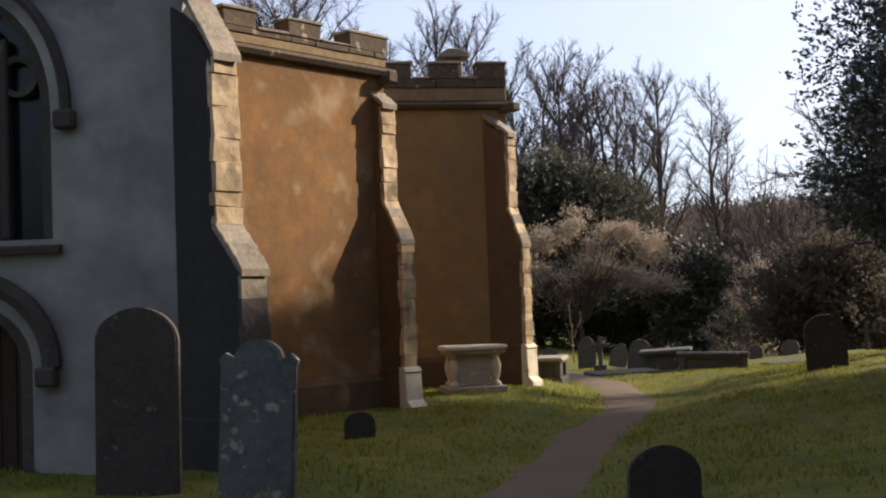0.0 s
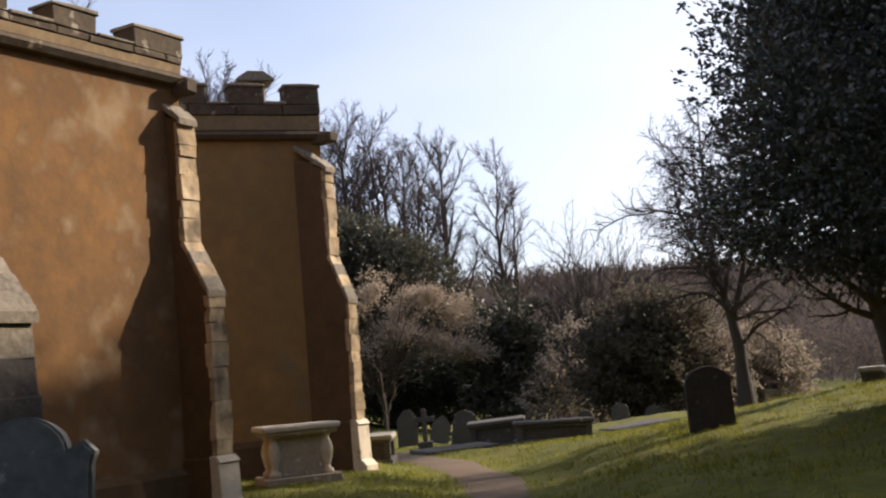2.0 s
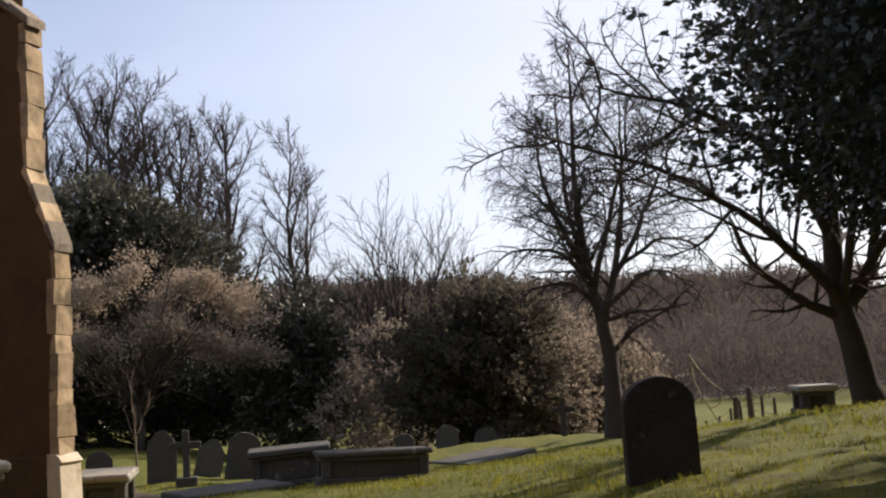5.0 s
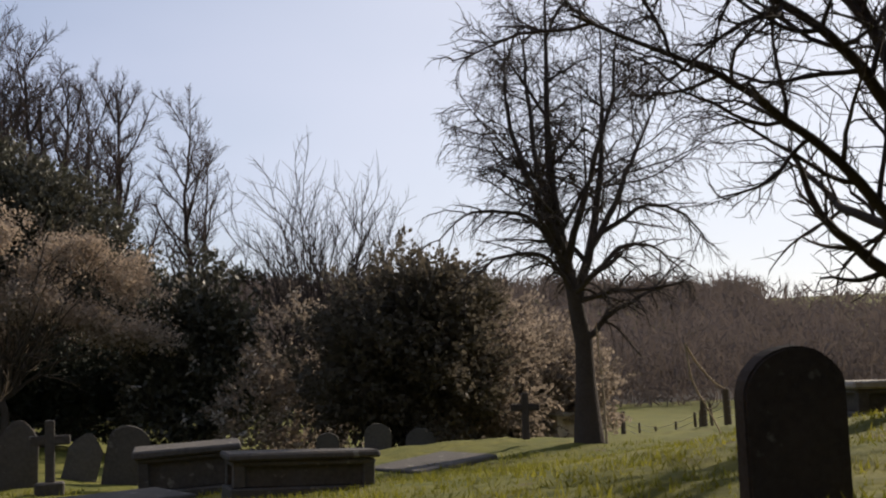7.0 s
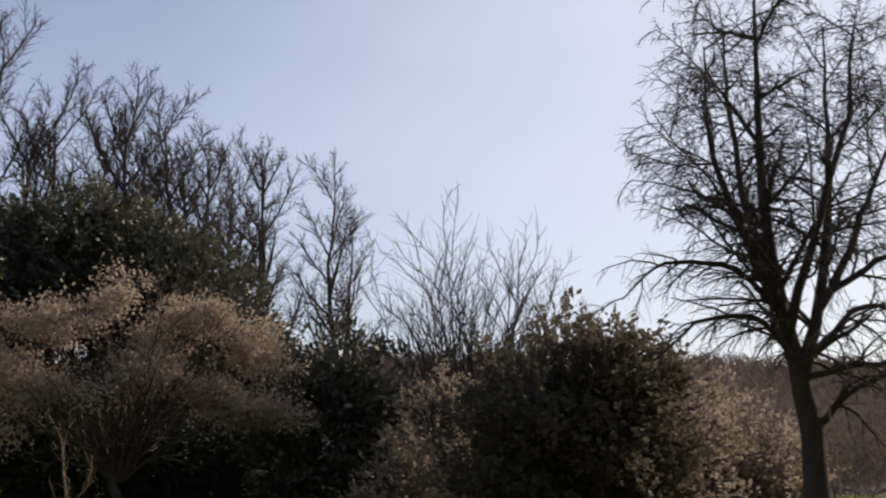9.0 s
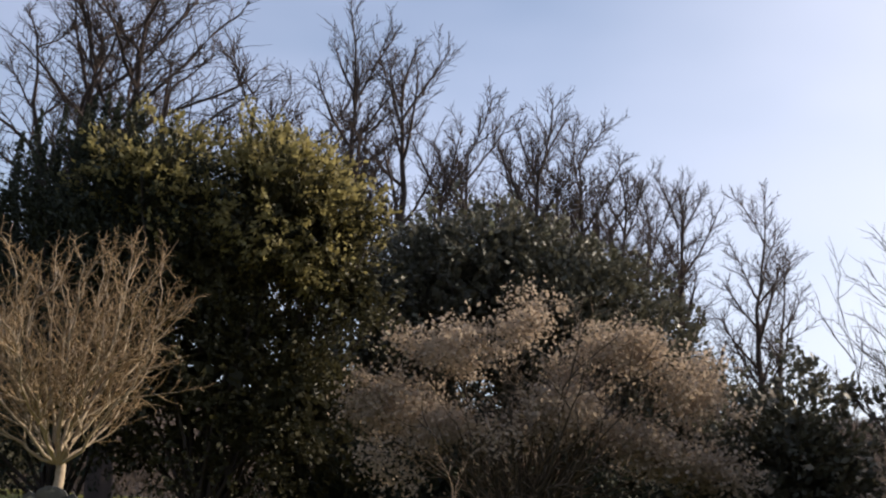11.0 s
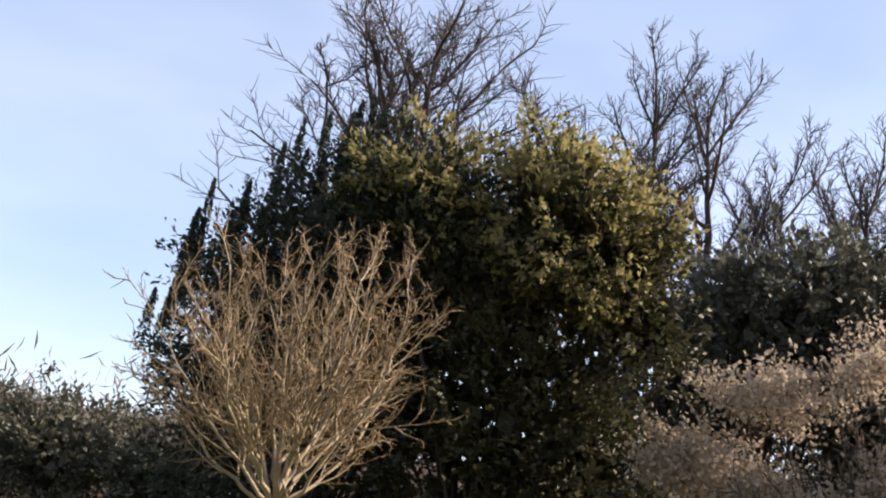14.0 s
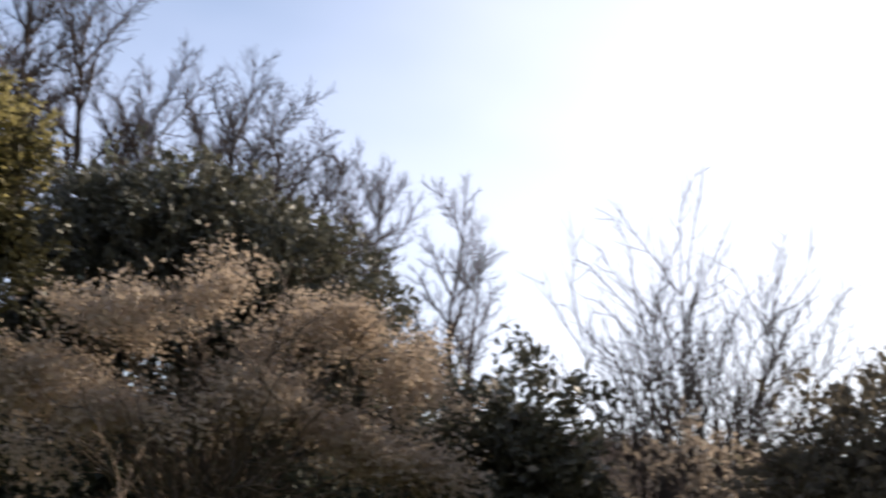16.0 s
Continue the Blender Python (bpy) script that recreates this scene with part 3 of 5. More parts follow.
parapet((-3.6, 15.05), (-0.72, 18.56), 6.17, 6.6, 6.92, ((-0.06, 0.9), (1.47, 0.7), (2.82, 0.64), (3.95, 0.5)))
parapet((-4.0, 21.95), (1.4, 23.15), 6.3, 6.95, 7.33, ((-0.03, 0.62), (0.96, 0.62), (1.96, 0.62), (2.95, 0.62), (3.95, 0.62)))
spout = part("gargoyle_block", block(-0.14, 0.3, -0.12, 0.12, 6.24, 6.42, 0.03, worn=0.015), PARAPET, church, "projecting corner stone of the string course")
spout.matrix_basis = pose(1.4, 23.12, 0, 0, 0, E_ANG)
spout = part("gargoyle_block", block(-0.14, 0.26, -0.12, 0.12, 6.06, 6.26, 0.03, worn=0.015), PARAPET, church, "projecting corner stone of the string course")
spout.matrix_basis = pose(-0.74, 18.52, 0, 0, 0, E_ANG)
small = part("chimney", block(-0.18, 0.18, -0.18, 0.18, 6.6, 7.6, 0.02), FRIEZE, church, "short stone stack with a slab cap")
small.matrix_basis = pose(0.3, 24.0, 0, 0, 0, 12)
part("chimney_cap", profile([(-0.34, 7.6), (0.34, 7.6), (0.34, 7.65), (0.14, 7.78), (-0.14, 7.78), (-0.34, 7.65)], -0.3, 0.3, 0.01), COPING, small)
part("roof", prism([(-3.5, 15.5), (-0.95, 18.6), (-3.8, 20.9), (-6.4, 17.8)], 6.4, 6.52), LEAD, church, "lead roof behind the parapet")
part("roof", prism([(-3.9, 22.2), (1.2, 23.35), (0.75, 25.4), (-4.3, 24.2)], 6.62, 6.74), LEAD, church, "lead roof behind the parapet")
# plinths of the ochre walls
for a, b, z, h in (((-3.6, 15.05), (-0.72, 18.56), 0.3, 0.85), ((-4.0, 21.95), (1.4, 23.15), 0.3, 0.9)):
    p = part("wall_plinth", rail([(0.1, z), (-0.09, z), (-0.09, z + h - 0.1), (0.0, z + h), (0.1, z + h)], -math.dist(a, b), 0.0), OCHRE_DARK, church, "dark ochre plinth course")
    p.matrix_basis = pose(b[0], b[1], 0, 0, 0, along(a, b))


# ---- gravestones ----
def headstone(at, turn, w, h, thick, kind, material, label, lean=(0, 0), group="headstones in the churchyard"):
    """A single upright stone; kind: round, shoulder, pointed or scroll."""
    pts = [(-w / 2, -0.3), (w / 2, -0.3)]
    if kind == "round":
        s = h - w * 0.42
        pts += [(w / 2 * math.cos(a), s + w * 0.42 * math.sin(a)) for a in np.linspace(0, math.pi, 17)]
    elif kind == "shoulder":
        s, r = h - w * 0.3, w * 0.36
        pts += [(w / 2, s - 0.06), (w / 2 - 0.03, s), (r + 0.02, s)]
        pts += [(r * math.cos(a), s + w * 0.3 * math.sin(a)) for a in np.linspace(0.12, math.pi - 0.12, 13)]
        pts += [(-r - 0.02, s), (-w / 2 + 0.03, s), (-w / 2, s - 0.06)]
    elif kind == "pointed":
        s = h - w * 0.5
        pts += [(w / 2, s)] + [(w / 2 * (1 - k), s + w * 0.5 * math.sin(k * math.pi / 2)) for k in np.linspace(0.1, 1, 8)]
        pts += [(-w / 2 * (1 - k), s + w * 0.5 * math.sin(k * math.pi / 2)) for k in np.linspace(0.9, 0.1, 7)] + [(-w / 2, s)]
    else:
        s = h - w * 0.34
        pts += [(w / 2, s - 0.02), (w / 2 + 0.02, s + 0.05), (w / 2 - 0.04, s + 0.11), (w / 2 - 0.12, s + 0.06)]
        pts += [(w * 0.33 * math.cos(a), s + 0.04 + (h - s - 0.04) * math.sin(a)) for a in np.linspace(0.3, math.pi - 0.3, 11)]
        pts += [(-w / 2 + 0.12, s + 0.06), (-w / 2 + 0.04, s + 0.11), (-w / 2 - 0.02, s + 0.05), (-w / 2, s - 0.02)]
    bm = profile(pts, -thick / 2, thick / 2, 0.016, 2)
    bmesh.ops.triangulate(bm, faces=[f for f in bm.faces if len(f.verts) > 6])
    for v in bm.verts:
        n = noise.noise_vector(v.co * 6 + Vector((at[0], at[1], 0)))
        v.co += n * 0.008
    ob = part("headstone", bm, material)
    ob.matrix_world = pose(*on_ground(*at), lean[0], lean[1], turn)
    return tagged(ob, label, "gravestone", group)


def cross(at, turn, h, label, material, base=True):
    """A stone cross on a stepped base."""
    ob = empty("stone_cross", on_ground(*at), turn, label, "gravestone", "headstones in the churchyard")
    w = h * 0.13
    part("shaft", block(-w / 2, w / 2, -w / 2.4, w / 2.4, 0.1, h, 0.012, worn=0.004), material, ob)
    part("arm", block(-h * 0.27, h * 0.27, -w / 2.6, w / 2.6, h * 0.66, h * 0.66 + w, 0.012, worn=0.004), material, ob)
    if base:
        part("base", block(-w * 1.5, w * 1.5, -w * 1.3, w * 1.3, -0.2, 0.14, 0.02, worn=0.006), material, ob)
    return ob


def chest_tomb(at, turn, L, W, H, label, material, lid, balusters=False, lean=(0, 0)):
    """A chest tomb: panelled body, corner pieces, moulded lid on a ledge."""
    ob = empty("chest_tomb", on_ground(*at), turn, label, "tomb", "chest tombs")
    ob.matrix_world = pose(*on_ground(*at), lean[0], lean[1], turn)
    part("base", block(-L / 2 + 0.02, L / 2 - 0.02, -W / 2 + 0.02, W / 2 - 0.02, -0.3, 0.1, 0.02, worn=0.006), material, ob)
    i = 0.2 if balusters else 0.13
    part("side_panel", block(-L / 2 + i, L / 2 - i, -W / 2 + i, -W / 2 + i + 0.08, 0.1, H - 0.14, 0.01), material, ob)
    part("side_panel", block(-L / 2 + i, L / 2 - i, W / 2 - i - 0.08, W / 2 - i, 0.1, H - 0.14, 0.01), material, ob)
    part("end_panel", block(-L / 2 + i, -L / 2 + i + 0.08, -W / 2 + i + 0.08, W / 2 - i - 0.08, 0.1, H - 0.14, 0.01), material, ob)
    part("end_panel", block(L / 2 - i - 0.08, L / 2 - i, -W / 2 + i + 0.08, W / 2 - i - 0.08, 0.1, H - 0.14, 0.01), material, ob)
    for sx in (-1, 1):
        for sy in (-1, 1):
            x, y = sx * (L / 2 - i), sy * (W / 2 - i)
            if balusters:
                hh = H - 0.24
                bm = lathe([(0.09, 0.1), (0.09, 0.16), (0.05, 0.19), (0.045, 0.1 + hh * 0.2), (0.075, 0.1 + hh * 0.35), (0.1, 0.1 + hh * 0.55), (0.085, 0.1 + hh * 0.72), (0.045, 0.1 + hh * 0.86), (0.06, 0.1 + hh * 0.92), (0.09, 0.1 + hh * 0.95), (0.09, 0.1 + hh)], 14, at=(x, y))
                part("baluster", bm, PALE_LIMESTONE, ob, "carved bulbous stone baluster", True)
            else:
                part("corner_pilaster", block(x - 0.07, x + 0.07, y - 0.07, y + 0.07, 0.1, H - 0.14, 0.012), material, ob)
    part("cornice", block(-L / 2 + 0.05, L / 2 - 0.05, -W / 2 + 0.05, W / 2 - 0.05, H - 0.16, H - 0.09, 0.02), material, ob)
    bm = block(-L / 2, L / 2, -W / 2, W / 2, H - 0.09, H, 0.025, worn=0.012)
    part("lid", bm, lid, ob, "weathered slab lid, on some tombs toned pale for sunlight")
    return ob


# lichened lid colour, lightened to hold the sunlight on the tomb tops
LID = surface("lichened_lid_sun_toned", ((0.3, 0.27, 0.22), (0.2, 0.18, 0.15), (0.4, 0.37, 0.31)), 3.0, 18.0, 0.85, 0.6)
k = K
headstone((-1.98 * k, 7.94 * k), 4, 0.78, 1.76, 0.13, "round", DARK_STONE, "tall round-headed dark gravestone in deep shade", (2, 1))
headstone((-0.98 * k, 7.58 * k), -6, 0.7, 1.42, 0.12, "scroll", PALE_STONE, "pale grey lichened gravestone with a scrolled head", (-3, 2))
headstone((-0.64 * k, 11.41 * k), 20, 0.4, 0.34, 0.1, "round", DARK_STONE, "small dark footstone in the grass")
headstone((1.95 * k, 6.8 * k), 8, 0.6, 0.56, 0.12, "round", DARK_STONE, "low sunken gravestone with a lit upper edge", (-4, 3))
headstone((7.12, 20.68), -6, 0.74, 1.0, 0.14, "round", DARK_STONE, "dark round-headed gravestone leaning on the sunny bank", (3, -2.5))
chest_tomb((0.47 * k, 17.25 * k), 12, 1.2, 0.85, 0.86, "limestone chest tomb with carved corner balusters", TOMB_STONE, PALE_LIMESTONE, True)
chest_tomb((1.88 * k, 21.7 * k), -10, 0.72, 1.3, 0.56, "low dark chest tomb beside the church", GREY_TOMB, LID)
chest_tomb((5.6, 30.75), -12, 1.4, 0.85, 0.62, "dark chest tomb with a tilted slab lid", GREY_TOMB, GREY_TOMB, lean=(2, -3))
chest_tomb((6.43, 28.6), -8, 1.78, 0.95, 0.5, "dark low chest tomb with a projecting slab lid", GREY_TOMB, GREY_TOMB, lean=(-1, 1.5))
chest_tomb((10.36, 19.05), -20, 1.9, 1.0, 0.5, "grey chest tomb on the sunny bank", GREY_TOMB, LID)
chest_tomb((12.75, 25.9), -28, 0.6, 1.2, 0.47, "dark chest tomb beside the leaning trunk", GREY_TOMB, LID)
chest_tomb((16.7, 39.9), 20, 1.5, 0.8, 1.0, "pale chest tomb beyond the bank", TOMB_STONE, LID)
# the stones under dark trees are greyed to mimic the trees' shade
headstone((3.5, 31.4), -8, 0.5, 0.88, 0.1, "pointed", GREY_TOMB, "gothic-headed gravestone coloured grey for the shade of dark trees", (2, 1))
cross((11.3, 31.9), -20, 0.85, "small dark stone cross on the bank before the bushes", DARK_STONE, False)
cross((3.78, 30.3), -8, 0.9, "weathered stone cross on a block base", GREY_TOMB)
headstone((4.5, 33.2), -8, 0.5, 0.7, 0.1, "pointed", GREY_TOMB, "small leaning gravestone coloured grey for the trees' shade", (0, 14))
headstone((5.0, 32.4), -10, 0.6, 0.85, 0.12, "round", GREY_TOMB, "grey leaning gravestone behind the chest tomb", (0, 9))
headstone((2.5, 31.9), -4, 0.45, 0.6, 0.1, "round", GREY_TOMB, "round-headed gravestone coloured grey for the trees' shade")
headstone((-1.0, 35.6), 12, 0.52, 0.74, 0.12, "scroll", PALE_STONE, "white-lichened gravestone with a scrolled head")
headstone((-0.26, 35.75), 8, 0.5, 0.72, 0.12, "round", PALE_STONE, "pale round-headed gravestone before the trees")
cross((0.57, 35.85), 8, 0.96, "pale stone cross before the dark evergreens", PALE_STONE)
for x, y, h, w, t in ((8.3, 29.2, 0.5, 0.5, "low mossy"), (9.6, 30.6, 0.5, 0.6, "grey half-hidden"), (7.3, 28.6, 0.42, 0.4, "small dark")):
    headstone((x * k, y * k), -20, w, h, 0.12, "round", GREY_TOMB, t + " gravestone by the rough hedge")
# a ledger slab in the grass
slab = part("ledger_slab", block(-0.5, 0.5, -0.95, 0.95, -0.08, 0.07, 0.02, worn=0.01), GREY_TOMB)
slab.matrix_world = pose(*on_ground(7.6 * k, 25.6 * k), 3, 2, -60)
tagged(slab, "flat grey ledger stone sunk in the turf", "gravestone")
slab = part("ledger_slab", block(-0.45, 0.45, -0.9, 0.9, -0.08, 0.06, 0.02, worn=0.01), GREY_TOMB)
slab.matrix_world = pose(*on_ground(3.5 * k, 23.9 * k), 0, 2, -70)
tagged(slab, "flat grey ledger stone sunk in the turf", "gravestone")


# ---- field fence ----
fence = empty("fence", (0, 0, 0), 0, "old post and wire fence along the field edge", "fence")
FENCE = [(16.0, 31.6), (16.6, 32.95), (17.2, 34.3), (17.72, 35.5), (18.07, 36.25), (18.22, 36.6), (18.4, 37.0), (19.3, 39.05), (20.35, 41.35), (21.5, 43.9), (22.7, 46.6), (24.2, 49.9)]
STOUT = (2, 4, 10)
tops = []
for i, (x, y) in enumerate(FENCE):
    X, Y = x, y
    z = float(ground_z(X, Y))
    h = 0.74 if i in STOUT else 0.56
    r = 0.075 if i in STOUT else 0.035
    p = part("post", lathe([(r, -0.4), (r, h * 0.6), (r * 0.9, h - 0.03), (r * 0.6, h)], 8), WOOD, fence)
    p.matrix_basis = pose(X, Y, z, random.uniform(-4, 4), random.uniform(-5, 5), 0)
    tops.append(Vector((X, Y, z)))
for hgt in (0.2, 0.36, 0.5):
    bm = bmesh.new()
    prev = None
    for p in tops:
        q = [bm.verts.new(p + Vector((0, 0.006 * math.cos(a), hgt + 0.006 * math.sin(a)))) for a in (0, 2.1, 4.2)]
        if prev:
            for i in range(3):
                bm.faces.new((prev[i], prev[(i + 1) % 3], q[(i + 1) % 3], q[i]))
        prev = q
    part("wire", bm, WIRE, fence)


# ---- trees ----
def tube(pts, radii, sides):
    """Rings of vertices along a bent line, and their quads."""
    pts = np.asarray(pts)
    d = np.gradient(pts, axis=0)
    d /= np.linalg.norm(d, axis=1, keepdims=True) + 1e-9
    ref = np.where(np.abs(d[:, 2:3]) > 0.9, [[1.0, 0, 0]], [[0, 0, 1.0]])
    u = np.cross(d, ref)
    u /= np.linalg.norm(u, axis=1, keepdims=True) + 1e-9
    v = np.cross(d, u)
    a = np.arange(sides) * 2 * np.pi / sides
    ring_pts = pts[:, None] + np.asarray(radii)[:, None, None] * (u[:, None] * np.cos(a)[None, :, None] + v[:, None] * np.sin(a)[None, :, None])
    k = len(pts)
    i = np.arange((k - 1) * sides).reshape(k - 1, sides)
    j = np.roll(i, -1, axis=1)
    return ring_pts.reshape(-1, 3), np.stack([i, j, j + sides, i + sides], -1).reshape(-1, 4)


class Tubes:
    """Gathers tubes into one mesh."""

    def __init__(self):
        self.v, self.f, self.n = [], [], 0

    def add(self, pts, radii, sides):
        v, f = tube(pts, radii, sides)
        self.v.append(v), self.f.append(f + self.n)
        self.n += len(v)

    def mesh(self, name, material, parent, label=""):
        if self.v:  # nothing is made of an empty bin
            return raw(name, np.concatenate(self.v), np.concatenate(self.f), material, parent, label, True)


def bend(rng, start, way_, length, steps, wander, pull):
    """A wandering line; pull: how much it turns up (or down) on its way."""
    pts, p, d = [start], np.array(start, float), np.array(way_, float)
    for i in range(steps):
        d = d + rng.normal(0, wander, 3) + np.array([0, 0, pull / steps])
        d /= np.linalg.norm(d)
        p = p + d * length / steps
        pts.append(p.copy())
    return np.array(pts)


def aside(rng, d, angle, turn):
    """A direction at an angle from d, turned about it."""
    d = d / np.linalg.norm(d)
    ref = np.array([1.0, 0, 0]) if abs(d[2]) > 0.9 else np.array([0, 0, 1.0])
    u = np.cross(d, ref)
    u /= np.linalg.norm(u)
    v = np.cross(d, u)
    return d * math.cos(angle) + (u * math.cos(turn) + v * math.sin(turn)) * math.sin(angle)


def branch_out(rng, bins, pts, r0, level, spec):
    """Side branches of a line, down to the twigs."""
    if level >= len(spec):
        return
    s = spec[level]
    n = len(pts) - 1
    length = np.linalg.norm(np.diff(pts, axis=0), axis=1).sum()
    turn = rng.uniform(0, 6.28)
    for f in np.linspace(s["from"], s.get("to", 0.98), s["n"]):
        f = min(0.99, max(0.02, f + rng.normal(0, 0.03)))
        i = min(n - 1, int(f * n))
        p = pts[i] + (pts[i + 1] - pts[i]) * (f * n - i)
        turn += 2.4 + rng.normal(0, 0.5)
        d = aside(rng, pts[i + 1] - pts[i], math.radians(rng.normal(s["angle"], s["angle"] * 0.18)), turn)
        l = s.get("abs", length) * s["len"] * (1 - s.get("taper", 0.5) * f) * rng.uniform(0.7, 1.25)
        r = max(s.get("rmin", 0.002), r0 * s["r"] * (1 - 0.6 * f))
        line = bend(rng, p, d, l, s["steps"], s["wander"], s["pull"])
        if level == 0 and len(bins) > 3:
            bins[3].append(tube(line, np.linspace(r, r * 0.35, len(line)), s["sides"] + 1))
        else:
            bins[min(level + 1, 2)].add(line, np.linspace(r, r * 0.35, len(line)), s["sides"])
        branch_out(rng, bins, line, r, level + 1, spec)


def bare_tree(name, at, seed, trunk, r0, spec, bark, twig, label, category="tree", group="", r1=0.3, split=True):
    """A leafless tree: a trunk line, limbs and twigs. trunk: points relative to the base."""
    rng = np.random.default_rng(seed)
    ob = empty(name, at, 0, label, category, group)
    bins = [Tubes(), Tubes(), Tubes()] + ([[]] if split else [])
    stems = []
    for line in trunk:
        c = np.array(line["pts"], float)
        t = np.linspace(0, 1, 14)
        tt = np.linspace(0, 1, len(c))
        pts = np.stack([np.interp(t, tt, c[:, a]) for a in range(3)], -1)
        pts[1:-1] = (pts[:-2] + 2 * pts[1:-1] + pts[2:]) / 4
        pts[1:] += np.cumsum(rng.normal(0, line.get("wob", 0.02), (13, 3)), axis=0)
        ra, rb = line.get("r0", r0), line.get("r1", r0 * r1)
        radii = np.linspace(ra, rb, 14)
        if line.get("flare", False):
            radii[0], radii[1] = ra * 1.5, ra * 1.12
        if stems or not split:
            stems.append(tube(pts, radii, 8))
        else:
            bins[0].add(pts, radii, 10)
            stems.append(None)
        branch_out(rng, bins, pts, ra, 0, line.get("spec", spec))
    bins[0].mesh("trunk", bark, ob)
    for v, f in [q for q in stems if q]:
        raw("stem", v, f, bark, ob, "", True)
    for v, f in bins[3] if split else ():
        raw("limb", v, f, bark, ob, "", True)
    bins[1].mesh("branch", bark, ob)
    tagged(bins[2].mesh("twig", twig, ob, "fine bare twigs"), kind="stuff")
    return ob


def leaves(rng, centres, size, aspect=0.55, up=0.0, along_=None):
    """Diamond leaves, slightly folded, at the given centres; along_: the ways in which they point."""
    n = len(centres)
    a = rng.normal(0, 1, (n, 3)) + np.array([0, 0, up])
    if along_ is not None:
        a = a * 0.55 + along_ * 1.4
    a /= np.linalg.norm(a, axis=1, keepdims=True)
    b = np.cross(a, rng.normal(0, 1, (n, 3)))
    b /= np.linalg.norm(b, axis=1, keepdims=True) + 1e-9
    s = (size * rng.uniform(0.6, 1.3, n))[:, None]
    c = np.cross(a, b)
    v = np.stack([centres - a * s, centres + b * s * aspect + c * s * 0.15, centres + a * s, centres - b * s * aspect + c * s * 0.15], 1)
    return v.reshape(-1, 3), np.arange(4 * n).reshape(-1, 4)


def sprays(rng, points, ways, per, reach, size, aspect):
    """Sprigs: leaves strung along short shoots that grow outwards."""
    d = ways + rng.normal(0, 0.5, ways.shape) + np.array([0, 0, 0.25])
    d /= np.linalg.norm(d, axis=1, keepdims=True)
    t = (np.arange(per) + rng.random((len(points), per))) / per
    l = reach * rng.uniform(0.5, 1.4, (len(points), 1))
    q = points[:, None] + d[:, None] * (t * l)[..., None] + rng.normal(0, size * 0.55, (len(points), per, 3))
    w = np.repeat(d[:, None], per, 1)
    ok = q[..., 2] > 0.03
    return leaves(rng, q[ok], size, aspect, 0.0, w[ok])


def crown_points(rng, lobes, n, shell=0.35, rough=0.25, gaps=0.5, ways=False):
    """Points in the outer part of a set of lobes (x, y, z, rx, ry, rz), with hollows and tufts."""
    lobes = np.array(lobes, float)
    vol = np.prod(lobes[:, 3:], axis=1) ** 0.67
    pick = rng.choice(len(lobes), n, p=vol / vol.sum())
    d = rng.normal(0, 1, (n, 3))
    d /= np.linalg.norm(d, axis=1, keepdims=True)
    L = lobes[pick]
    wob = 1 + rough * (np.sin(d[:, 0] * 7 + pick * 1.7) * np.sin(d[:, 1] * 6 + pick) + 0.7 * np.sin(d[:, 2] * 9 + d[:, 0] * 5 + pick * 2.3))
    r = (1 - shell * rng.random(n) ** 1.6) * wob
    p = L[:, :3] + d * r[:, None] * L[:, 3:]
    # clumps and hollows
    dens = np.sin(p[:, 0] * 3.1 + 1.3 * np.sin(p[:, 2] * 2.2)) * np.sin(p[:, 1] * 2.7 + p[:, 2]) * 0.5 + 0.5 * np.sin(p[:, 2] * 3.7 + p[:, 0] * 1.9)
    keep = rng.random(n) < np.clip(0.62 + gaps * dens, 0.05, 1)
    return (p[keep], d[keep]) if ways else p[keep]


